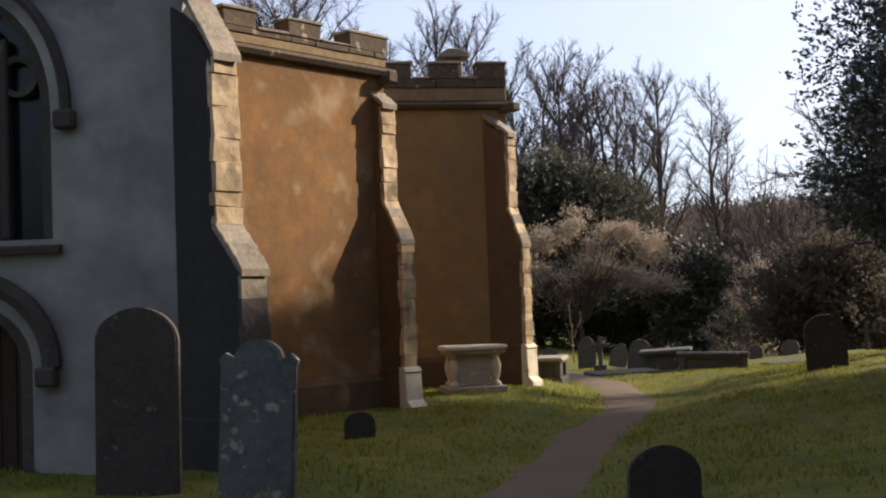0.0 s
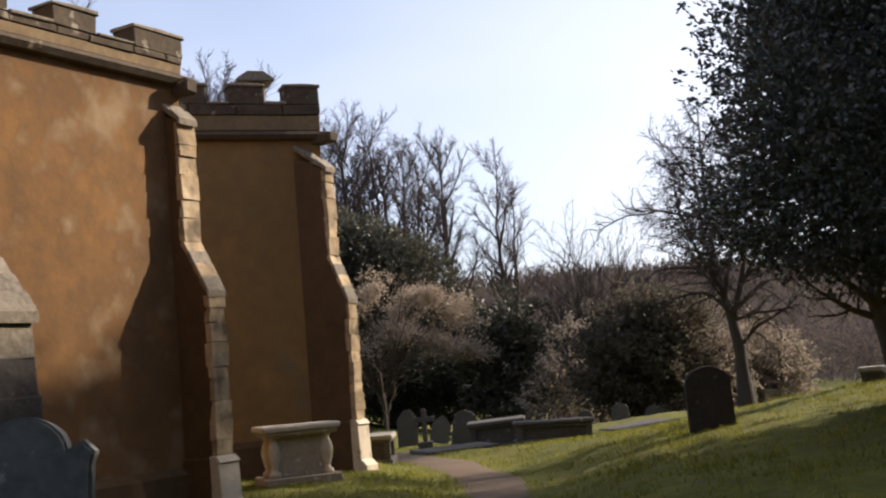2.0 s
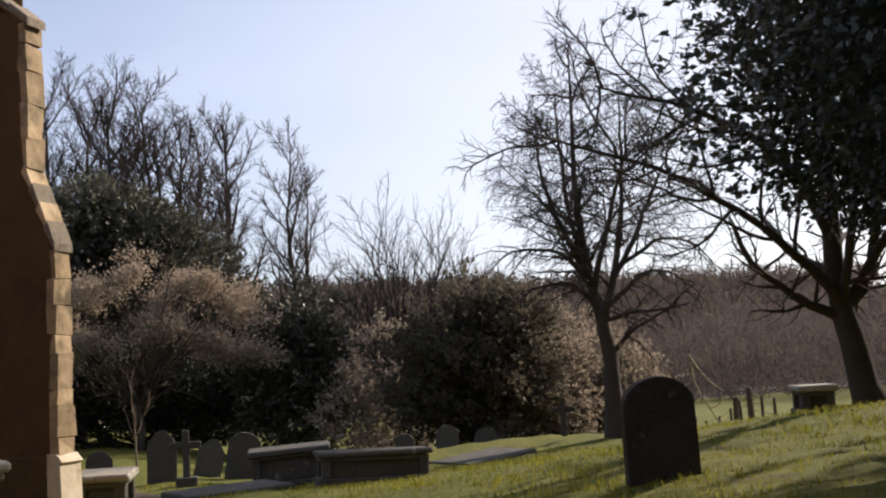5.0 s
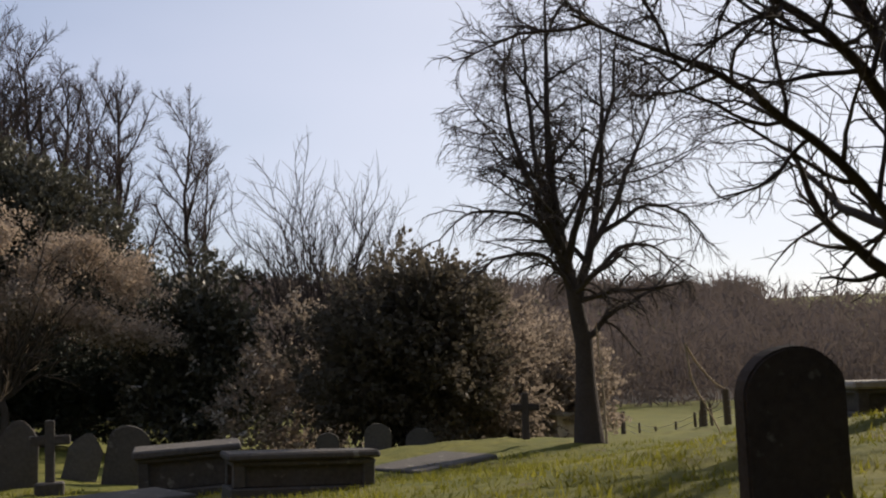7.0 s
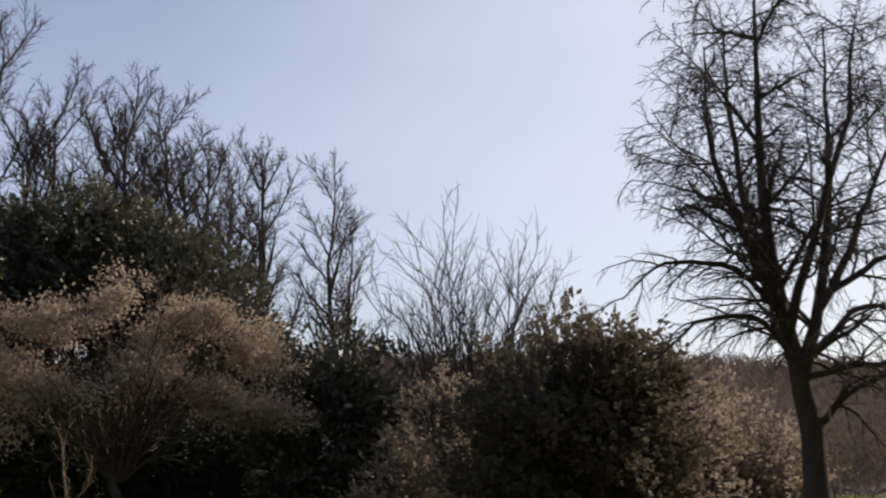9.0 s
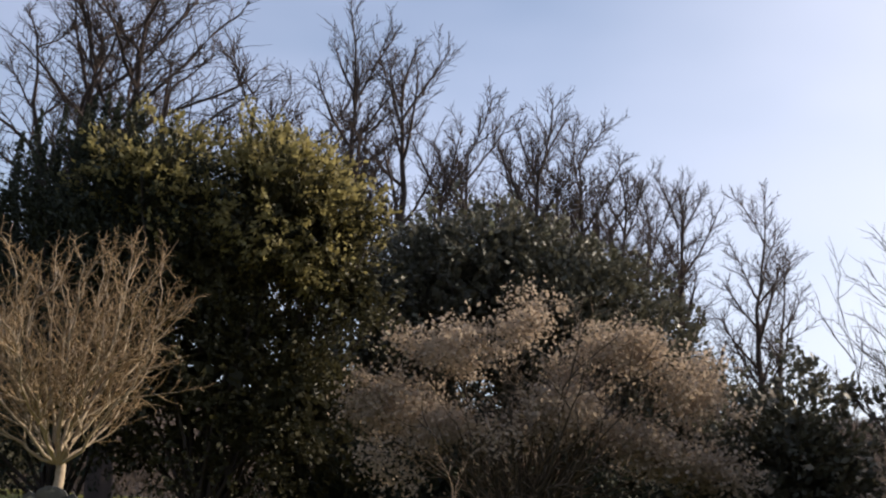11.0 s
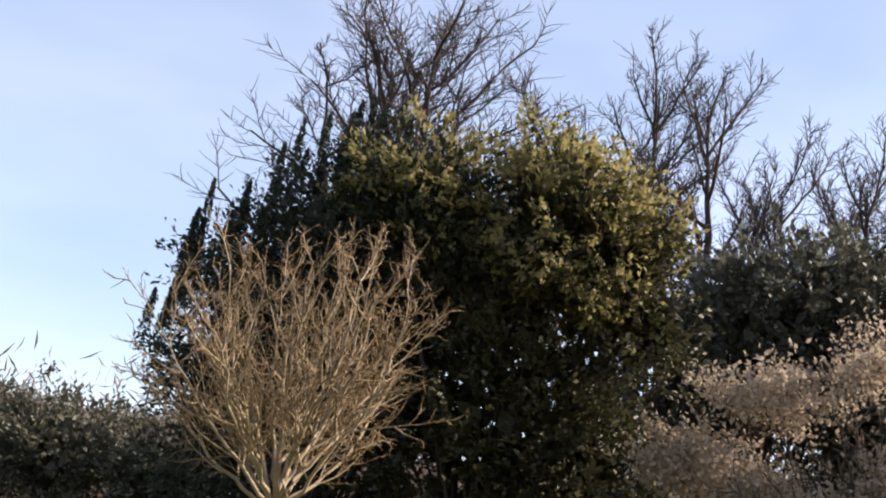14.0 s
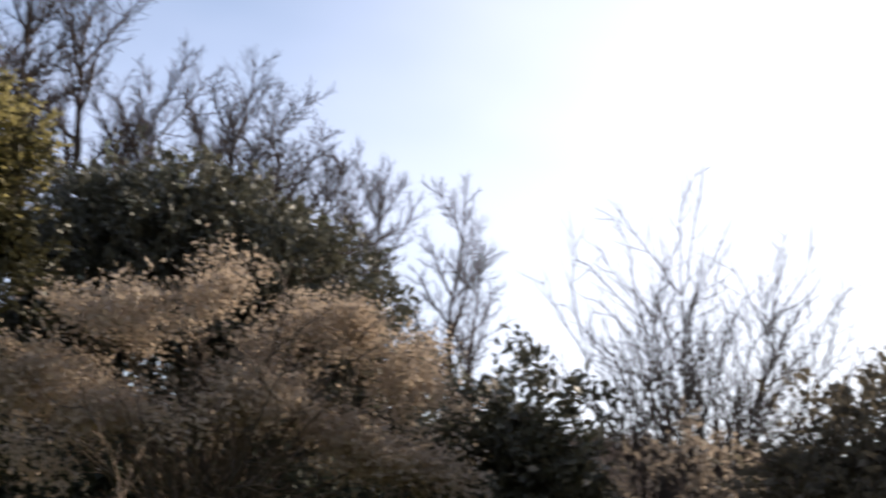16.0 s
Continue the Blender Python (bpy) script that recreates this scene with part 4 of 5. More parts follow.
def evergreen(name, at, seed, lobes, n, size, leaf, label, trunk=(), bark=BARK_DARK, shell=0.4, rough=0.22, tufts=0, tuft_leaf=None, aspect=0.55, spikes=(), category="tree", group="", core=True, gaps=0.5, tuft_lobes=None):
    """A leafy tree or bush: stems inside, sprigs of many small leaves on uneven lobes."""
    rng = np.random.default_rng(seed)
    ob = empty(name, at, 0, label, category, group)
    tb = Tubes()
    for pts, r in trunk:
        c = np.array(pts, float)
        t, tt = np.linspace(0, 1, 9), np.linspace(0, 1, len(c))
        line = np.stack([np.interp(t, tt, c[:, i]) for i in range(3)], -1) + np.cumsum(rng.normal(0, 0.02, (9, 3)), axis=0)
        tb.add(line, np.linspace(r, r * 0.4, 9), 8)
    L = np.array(lobes, float)
    low = np.array([L[:, 0].mean(), L[:, 1].mean(), 0.0])
    for l in L:
        for _ in range(3):
            end = l[:3] + rng.normal(0, 0.25, 3) * l[3:]
            tb.add(bend(rng, low + rng.normal(0, 0.1, 3) * [1, 1, 0], (end - low) / np.linalg.norm(end - low), np.linalg.norm(end - low), 6, 0.08, 0), np.linspace(0.05, 0.012, 7), 5)
    tagged(tb.mesh("stem", bark, ob), kind="stuff")
    # sprigs: small groups of leaves round each point
    per = 6
    c, w = crown_points(rng, lobes, int(n / per * 1.6), shell, rough, gaps, True)
    v, f = sprays(rng, c, w, per, size * 4.5, size, aspect)
    if core:
        ci = L[rng.integers(0, len(L), max(200, n // 10))]
        q = rng.normal(0, 1, (len(ci), 3))
        q /= np.linalg.norm(q, axis=1, keepdims=True)
        q = ci[:, :3] + q * (rng.random((len(ci), 1)) ** 0.4) * 0.55 * ci[:, 3:]
        q = q[q[:, 2] > 0.1]
        v2, f2 = leaves(rng, q, min(0.2, 0.2 * float(np.median(L[:, 3:]))), 0.7)
        f = np.concatenate([f, f2 + len(v)])
        v = np.concatenate([v, v2])
    tagged(raw("crown", v, f, leaf, ob), kind="stuff")
    if spikes:
        sp = Tubes()
        vs, fs, k0 = [], [], 0
        for x, y, z, h in [q for p in spikes for q in (p, (p[0] + rng.uniform(-0.3, 0.3), p[1] + rng.uniform(-0.3, 0.3), p[2] - 0.1, p[3] * rng.uniform(0.5, 0.9)))]:
            m = int(330 * h)
            t = rng.random(m) ** 0.8
            rad = 0.17 * (1 - t) ** 0.8 + 0.02
            a = rng.uniform(0, 6.28, m)
            q = np.stack([x + rad * np.cos(a) * rng.random(m) ** 0.5 + 0.12 * t, y + rad * np.sin(a) * rng.random(m) ** 0.5, z + t * h], -1)
            vv, ff = leaves(rng, q, size * 0.75, 0.35, 1.2)
            vs.append(vv), fs.append(ff + k0)
            k0 += len(vv)
            sp.add(np.array([[x, y, z - 0.5], [x + 0.1, y, z + h * 0.9]]), [0.02, 0.005], 4)
        tagged(raw("spire", np.concatenate(vs), np.concatenate(fs), leaf, ob, "upright dark spires of foliage"), kind="stuff")
    if tufts:
        c, w = crown_points(rng, tuft_lobes or lobes, tufts // 6, 0.08, rough, 0.9, True)
        v, f = sprays(rng, c, w, 7, size * 4.5, size, aspect)
        tagged(raw("spray", v, f, tuft_leaf, ob, "lighter sprays at the outside"), kind="stuff")
    return ob


def sprung(n, h, spread, rng, base_r=0.05, even=0.6, dome=0.35):
    """Stems fanning up from one stool."""
    out = []
    for i in range(n):
        a = i * 2.4 + rng.uniform(-0.4, 0.4)
        s = spread * math.sqrt((i + 0.5) / n)
        hh = h * rng.uniform(even, 1.08) * (1 - dome * (s / spread) ** 2)
        out.append({"pts": [(0.08 * math.cos(a), 0.08 * math.sin(a), -0.1), (s * 0.35 * math.cos(a), s * 0.35 * math.sin(a), hh * 0.35), (s * math.cos(a), s * math.sin(a), hh)], "r0": base_r, "r1": 0.006, "wob": 0.025})
    return out


kk = K
# the lime with drooping sprays
droop = [dict(n=13, **{"from": 0.22}, to=0.97, angle=60, len=0.46, abs=5.2, taper=0.6, r=0.34, rmin=0.013, steps=9, wander=0.11, pull=0.15, sides=5),
         dict(n=12, **{"from": 0.12}, angle=46, len=0.46, taper=0.4, r=0.5, rmin=0.0075, steps=6, wander=0.14, pull=-0.55, sides=4),
         dict(n=9, **{"from": 0.1}, angle=40, len=0.5, taper=0.3, r=0.5, rmin=0.0055, steps=4, wander=0.16, pull=-0.6, sides=3)]
bare_tree("lime_tree", on_ground(12.25, 31.5), 11, [
    {"pts": [(0, 0, -0.2), (0.0, 0, 1.2), (-0.05, 0, 2.2), (-0.3, 0, 3.0), (-0.42, 0, 4.3), (-0.4, 0.05, 6.0), (-0.38, 0, 7.9)], "r0": 0.19, "r1": 0.012, "flare": True, "spec": [dict(droop[0], n=20, **{"from": 0.34}), droop[1], droop[2]]},
    {"pts": [(-0.1, 0, 2.3), (0.1, 0, 3.0), (0.45, 0.1, 4.2), (0.72, 0.2, 5.6), (0.75, 0.1, 7.2)], "r0": 0.1, "r1": 0.012},
    {"pts": [(-0.32, 0, 3.1), (-0.85, -0.1, 4.0), (-1.25, 0, 5.2), (-1.3, 0, 6.5)], "r0": 0.075, "r1": 0.012},
    {"pts": [(-0.45, 0, 3.4), (-0.5, 0.7, 4.6), (-0.4, 1.1, 6.2), (-0.3, 1.2, 7.2)], "r0": 0.07, "r1": 0.012},
    {"pts": [(-0.3, 0, 2.8), (-0.2, -0.7, 4.0), (0.0, -1.1, 5.4), (0.1, -1.2, 6.6)], "r0": 0.07, "r1": 0.012},
    {"pts": [(0.2, 0, 3.2), (0.95, 0.1, 4.3), (1.5, 0.2, 5.2), (1.75, 0.2, 6.0)], "r0": 0.065, "r1": 0.012, "spec": [dict(droop[0], n=10), droop[1], droop[2]]},
    {"pts": [(-0.1, 0, 2.4), (-0.8, -0.1, 3.1), (-1.7, -0.2, 3.05), (-2.4, -0.2, 2.6)], "r0": 0.05, "r1": 0.01, "spec": [dict(droop[1], n=13, len=0.36), droop[2]]},
    {"pts": [(-0.3, 0, 3.0), (-1.0, 0.2, 3.8), (-1.9, 0.3, 3.85), (-2.5, 0.3, 3.3)], "r0": 0.05, "r1": 0.01, "spec": [dict(droop[1], n=13, len=0.36), droop[2]]},
    {"pts": [(0.05, 0, 2.6), (0.8, 0.2, 3.3), (1.7, 0.3, 3.25), (2.4, 0.3, 2.7)], "r0": 0.05, "r1": 0.01, "spec": [dict(droop[1], n=13, len=0.36), droop[2]]},
    {"pts": [(0.2, 0, 3.3), (1.1, -0.2, 4.0), (2.0, -0.2, 3.95), (2.6, -0.2, 3.4)], "r0": 0.05, "r1": 0.01, "spec": [dict(droop[1], n=13, len=0.36), droop[2]]},
    {"pts": [(0.05, 0, 1.7), (0.55, -0.05, 2.1), (1.3, -0.1, 2.35), (2.0, -0.2, 2.9)], "r0": 0.055, "r1": 0.012, "spec": [dict(droop[1], n=10, len=0.4), droop[2]]}],
    0.2, droop, BARK_DARK, BARK_DARK, "bare lime tree with drooping sprays of twigs on the bank")

# the spreading tree on the bank
spread = [dict(n=14, **{"from": 0.35}, angle=50, len=0.42, taper=0.4, r=0.45, rmin=0.02, steps=8, wander=0.15, pull=0.25, sides=5),
          dict(n=9, **{"from": 0.2}, angle=45, len=0.45, taper=0.4, r=0.5, rmin=0.009, steps=6, wander=0.17, pull=0.1, sides=4),
          dict(n=7, **{"from": 0.1}, angle=42, len=0.5, taper=0.3, r=0.5, rmin=0.005, steps=5, wander=0.18, pull=0.1, sides=3)]
bare_tree("oak_tree", on_ground(12.35, 24.15), 23, [
    {"pts": [(0.1, 0, -0.2), (0, 0, 0.4), (-0.25, 0, 1.4), (-0.32, 0, 2.3), (-0.1, 0.1, 4.2), (0.1, 0.1, 7.0)], "r0": 0.24, "r1": 0.06, "flare": True},
    {"pts": [(-0.25, 0, 1.4), (-0.9, -0.2, 1.9), (-1.9, -0.4, 2.6), (-3.2, -0.5, 3.2), (-5.0, -0.6, 3.5)], "r0": 0.085, "r1": 0.014},
    {"pts": [(-0.3, 0, 2.2), (-1.0, -0.3, 3.2), (-2.0, -0.6, 3.7), (-3.2, -0.8, 4.0), (-4.4, -0.9, 4.1)], "r0": 0.09, "r1": 0.014},
    {"pts": [(-0.2, 0, 3.0), (-0.8, 0.3, 4.4), (-1.3, 0.5, 5.6), (-1.5, 0.6, 6.6)], "r0": 0.09, "r1": 0.014},
    {"pts": [(-0.25, 0, 1.3), (0.3, 0, 1.9), (0.6, 0.1, 3.0), (1.4, 0.2, 4.6), (2.2, 0.2, 6.5)], "r0": 0.1, "r1": 0.02},
    {"pts": [(-0.1, 0, 1.5), (0.1, -0.6, 2.4), (0.2, -1.8, 3.6), (0.1, -3.0, 4.6)], "r0": 0.085, "r1": 0.014}],
    0.24, spread, BARK_DARK, BARK_DARK, "leaning bare tree with long sinuous limbs on the bank")

# the coppiced tree behind the bushes
upright = [dict(n=15, **{"from": 0.25}, to=0.95, angle=30, len=0.3, taper=0.4, r=0.5, rmin=0.01, steps=6, wander=0.14, pull=0.4, sides=4),
           dict(n=8, **{"from": 0.15}, angle=36, len=0.5, taper=0.4, r=0.5, rmin=0.008, steps=5, wander=0.1, pull=0.3, sides=3)]
rng = np.random.default_rng(31)
stems = sprung(36, 7.3, 2.35, rng, 0.062, 0.82, 0.32)
for s in stems:
    s["wob"] = 0.055
bare_tree("coppiced_ash", on_ground(12.25, 44.4), 31, stems, 0.06, upright, BARK_DARK, BARK_DARK, "bare many-stemmed tree fanning up behind the bushes")

# the tan shrub tree before the evergreens
fan = [dict(n=10, **{"from": 0.2}, angle=36, len=0.42, taper=0.45, r=0.55, rmin=0.01, steps=6, wander=0.13, pull=0.55, sides=4),
       dict(n=7, **{"from": 0.12}, angle=34, len=0.5, taper=0.4, r=0.55, rmin=0.0085, steps=5, wander=0.17, pull=0.2, sides=3),
       dict(n=3, **{"from": 0.15}, angle=38, len=0.5, taper=0.3, r=0.6, rmin=0.0065, steps=3, wander=0.2, pull=0.1, sides=3)]
rng = np.random.default_rng(41)
stems = []
for i in range(18):
    q, a = math.sqrt((i + 0.4) / 18), i * 2.4 + rng.uniform(-0.3, 0.3)
    out, up = 1.6 * q * rng.uniform(0.85, 1.1), 2.1 * math.sqrt(1.08 - q * q) * rng.uniform(0.86, 1.08) + 0.35
    c, s = math.cos(a), math.sin(a)
    stems.append({"pts": [(0.04 * c, 0.04 * s, 0.82), (out * 0.45 * c, out * 0.45 * s, 1.0 + 0.24 * up), (out * 0.85 * c, out * 0.85 * s, 1.12 + 0.56 * up), (out * c, out * s, 1.15 + up)], "r0": 0.034 if i < 7 else 0.024, "r1": 0.006, "wob": 0.03})
bare_tree("apple_tree", on_ground(-2.0, 38.5), 41, [{"pts": [(0, 0, -0.2), (0.03, 0, 0.4), (0, 0, 0.86)], "r0": 0.07, "r1": 0.06, "spec": []}] + stems, 0.05, fan, BARK_PALE, TWIG_TAN, "small bare tree with a rounded crown of sunlit tan twigs")

# the tan tree with dry seed heads
rng = np.random.default_rng(43)
stems = sprung(24, 3.9, 3.0, rng, 0.055)
for s in stems:
    s["pts"] = [(x, y * 0.7, z + 1.2) for x, y, z in s["pts"]]
tan_bush = bare_tree("hawthorn_tree", on_ground(4.25, 44.0), 43, [{"pts": [(0, 0, -0.2), (0.05, 0, 0.7), (0, 0, 1.3)], "r0": 0.1, "r1": 0.09, "spec": []}] + stems, 0.06, [dict(fan[0], n=9, wander=0.2), dict(fan[1], n=6, rmin=0.007)], BARK, TWIG_GREY, "bare tree with a haze of tan twigs and seed heads")
TAN = [(-2.5, 0, 3.3, 0.8, 0.8, 0.6), (-1.5, 0, 4.2, 0.8, 0.8, 0.6), (-0.3, 0, 4.7, 0.8, 0.8, 0.55), (0.9, 0, 4.3, 0.8, 0.9, 0.6), (1.9, 0, 4.5, 0.6, 0.7, 0.5), (2.8, 0, 3.6, 0.7, 0.8, 0.7), (-1.2, -0.3, 3.0, 0.9, 0.8, 0.5), (0.6, -0.4, 3.2, 1.0, 0.8, 0.6), (2.1, -0.2, 2.7, 0.9, 0.8, 0.5), (-2.2, -0.2, 2.3, 0.7, 0.7, 0.4), (3.2, 0, 2.5, 0.5, 0.6, 0.4)]
clumps = crown_points(rng, TAN, 330, 0.8, 0.4, 0.9)
spread_ = rng.uniform(0.1, 0.27, len(clumps))
pick = rng.choice(len(clumps), 30000, p=spread_ ** 2 / (spread_ ** 2).sum())
pts = clumps[pick] + rng.normal(0, 1, (30000, 3)) * spread_[pick, None] * np.array([1.0, 1.0, 0.75])
v, f = leaves(rng, pts, 0.044, 0.6)
tagged(raw("seed_head", v, f, SEED, tan_bush, "dry tan seed heads"), kind="stuff")

# a pale forked sapling before it
sap = [dict(n=6, **{"from": 0.4}, angle=30, len=0.35, taper=0.4, r=0.5, rmin=0.006, steps=5, wander=0.12, pull=0.3, sides=4), dict(n=4, **{"from": 0.3}, angle=35, len=0.4, r=0.5, rmin=0.004, steps=4, wander=0.15, pull=0.2, sides=3)]
bare_tree("pale_sapling", on_ground(3.33, 34.0), 47, [
    {"pts": [(0, 0, -0.1), (0.03, 0, 0.8), (-0.04, 0, 1.75)], "r0": 0.028, "r1": 0.008, "wob": 0.015}, {"pts": [(0.02, 0, 0.75), (0.16, 0, 1.1), (0.2, 0, 1.45)], "r0": 0.014, "r1": 0.005}],
    0.03, sap, TWIG_GREY, TWIG_GREY, "thin pale sapling before the dark hollow")

# tall bare trees of the far row
tall = [dict(n=15, **{"from": 0.3}, angle=38, len=0.32, taper=0.5, r=0.42, rmin=0.03, steps=8, wander=0.085, pull=0.6, sides=4),
        dict(n=10, **{"from": 0.15}, angle=38, len=0.46, taper=0.4, r=0.5, rmin=0.016, steps=5, wander=0.11, pull=0.4, sides=3),
        dict(n=10, **{"from": 0.1}, angle=40, len=0.5, taper=0.3, r=0.5, rmin=0.0135, steps=3, wander=0.16, pull=0.3, sides=3)]
broad = [dict(tall[0], n=20, angle=44, len=0.36, r=0.36, pull=0.8, wander=0.11), dict(tall[1], n=10), tall[2]]
far_trees = []
for i, (sp, top, r) in enumerate(((tall, 15.0, 0.27), (tall, 13.0, 0.22), (broad, 16.0, 0.34))):
    lines = [{"pts": [(0, 0, -0.5), (0.15, 0, top * 0.35), (-0.2, 0.1, top * 0.7), (0.1, 0, top)], "r0": r, "r1": 0.02, "wob": 0.045}]
    lines.append({"pts": [(0.1, 0, top * 0.3), (0.7, 0.2, top * 0.5), (0.9, 0.1, top * 0.9)], "r0": r * 0.7, "r1": 0.02, "wob": 0.05, "spec": [dict(sp[0], n=9, len=0.34), sp[1], sp[2]]})
    if sp is broad:
        lines.append({"pts": [(-0.1, 0, top * 0.3), (-0.6, -0.3, top * 0.5), (-1.0, -0.2, top * 0.95)], "r0": r * 0.7, "r1": 0.02, "wob": 0.09, "spec": [dict(sp[0], n=10), sp[1], sp[2]]})
    far_trees.append(lines)
ROW = [(-7.6, 52.5, 2, 1.14, 300), (-9.6, 53.2, 2, 1.12, 40), (-4.6, 53.6, 1, 1.22, 0), (-1.4, 52.8, 0, 1.14, 80), (0.1, 53.0, 0, 1.16, 200), (1.9, 54.5, 1, 1.2, 130),
       (3.6, 58.0, 0, 1.08, 40), (5.2, 60.0, 1, 1.2, 300), (6.9, 62.0, 0, 1.1, 170), (8.6, 63.0, 1, 1.24, 60), (10.0, 63.0, 0, 1.16, 250), (12.2, 60.0, 1, 1.16, 20), (-2.8, 57.0, 1, 1.25, 160),
       (4.2, 53.5, 0, 1.05, 100), (5.6, 53.8, 1, 1.2, 220), (6.8, 54.4, 0, 0.98, 310), (1.2, 53.8, 0, 0.98, 10)]
first = {}
WIDE = (1.0, 1.0, 1.3)
for x, y, kind, sc, turn in ROW:
    at = on_ground(x * kk, y * kk)
    if kind not in first:
        ob = bare_tree("tall_bare_tree", at, 60 + kind, far_trees[kind], 0.2, (tall, tall, broad)[kind], TWIG_FAR, TWIG_FAR, "tall bare winter tree in the row behind", group="row of tall bare trees", split=False)
        first[kind] = ob
        ob.matrix_world = pose(*at, 0, 0, turn) @ Matrix.Diagonal((sc * WIDE[kind], sc * WIDE[kind], sc * 0.92, 1))
    else:
        ob = copy_thing(first[kind], pose(*at, 0, 0, turn))
        ob.matrix_world = pose(*at, 0, 0, turn) @ Matrix.Diagonal((sc * WIDE[kind], sc * WIDE[kind], sc * 0.92, 1))

# ---- evergreens and bushes ----
OAK = [(0, 0, 3.3, 4.2, 4.0, 1.8), (-1.7, 0.8, 4.6, 3.0, 3.0, 1.9), (0.4, 0, 5.6, 3.2, 3.2, 1.9), (1.8, -1.0, 4.2, 3.6, 3.4, 2.2), (-2.6, 1.4, 3.0, 2.2, 2.2, 1.6), (-0.6, 2.2, 3.8, 2.8, 2.6, 2.2), (-2.2, -0.6, 2.9, 1.9, 1.8, 1.0), (-2.7, 2.0, 2.6, 1.7, 1.7, 0.9), (-0.6, 3.0, 2.9, 2.4, 1.9, 1.2), (2.0, 2.6, 3.1, 2.5, 2.0, 1.3), (0.4, 4.3, 6.8, 2.5, 2.2, 2.1), (2.6, 4.2, 6.2, 2.3, 2.3, 2.1), (0.6, 3.0, 5.4, 2.3, 2.2, 1.9), (-2.4, 0.9, 5.3, 1.4, 1.5, 1.3), (-2.2, 1.5, 6.7, 1.5, 1.5, 1.3), (-1.6, 4.4, 4.7, 1.5, 1.4, 1.5), (-0.6, 4.2, 6.2, 1.6, 1.5, 1.4), (1.0, 2.6, 7.3, 3.0, 2.5, 1.9), (1.6, 0.4, 6.6, 2.6, 2.6, 2.0), (0.2, 3.4, 6.8, 2.9, 2.5, 1.7), (-1.0, 2.0, 6.4, 2.2, 2.2, 1.3), (-0.4, 6.0, 6.0, 1.5, 1.4, 1.5), (0.9, 6.2, 7.0, 1.7, 1.5, 1.6), (1.2, 6.0, 5.2, 1.6, 1.4, 1.2), (-0.3, 6.4, 6.6, 1.5, 1.4, 1.4)]
big_oak = evergreen("holm_oak", on_ground(10.75, 15.7), 71, OAK,
          430000, 0.041, HOLLY, "dense dark evergreen oak overhanging the grass", trunk=[([(0, 0, -0.3), (0.1, 0, 2.0), (0, 0.2, 4.6)], 0.36)], shell=0.5, rough=0.14, gaps=0.65, core=False)
# unseen oaks, added to shade the near path and close the place behind
shade_oak = evergreen("holm_oak", on_ground(14.0, 7.6), 72, OAK, 30000, 0.17, HOLLY, "unseen evergreen oak added to shade the path", trunk=[([(0, 0, -0.3), (0.1, 0, 2.0), (0, 0.2, 4.6)], 0.36)], shell=0.5, rough=0.2, gaps=0.4)
for x, y, turn in ((9.4, 2.0, 120), (8.5, -7.5, 150), (0.5, -12.5, 210), (-8.5, -9.5, 300), (18.5, 12.5, 20), (18.6, 17.6, 75)):
    copy_thing(shade_oak, pose(*on_ground(x, y), 0, 0, turn))
for x, y, turn in ((20.5, 15.2, 250), (24.5, 9.0, 10), (17.0, 1.5, 130)):
    copy_thing(shade_oak, pose(*on_ground(x, y), 0, 0, turn)).matrix_world = pose(*on_ground(x, y), 0, 0, turn) @ Matrix.Scale(1.35, 4)
evergreen("yew_tree", on_ground(-5.05, 45.2), 73,
          [(0.2, 0, 3.2, 2.1, 1.8, 2.6), (1.3, 0.5, 4.8, 1.9, 1.7, 2.0), (-1.0, 0, 2.6, 1.3, 1.4, 2.2), (2.4, 0.3, 5.4, 1.4, 1.4, 1.6), (-0.7, 0, 4.0, 1.5, 1.3, 2.3), (0.5, 0, 5.2, 1.5, 1.3, 2.0), (1.7, 0.3, 6.1, 1.3, 1.2, 1.5)],
          46000, 0.065, YEW, "dark yew with upright spires at its edge", aspect=0.4, gaps=0.35,
          spikes=[(x - 0.25, y, z + 0.55, h) for x, y, z, h in ((-2.3, 0.1, 3.2, 1.3), (-1.95, -0.1, 3.6, 1.6), (-1.3, 0.1, 4.3, 1.6), (0.7, -0.1, 5.9, 1.6), (1.15, 0, 6.0, 1.5), (-2.15, 0, 3.7, 1.7), (-1.85, -0.2, 4.1, 1.8), (-1.5, 0, 3.9, 1.5), (-1.15, -0.2, 4.4, 1.5), (-0.7, 0, 5.0, 1.7), (-0.3, -0.2, 5.3, 1.8), (0.1, 0, 5.4, 1.9), (0.45, 0.2, 5.8, 1.6), (0.9, 0, 5.8, 1.8), (1.4, 0.2, 6.2, 1.4), (-2.4, 0.1, 2.8, 1.3), (-0.95, 0.1, 4.1, 1.4))])
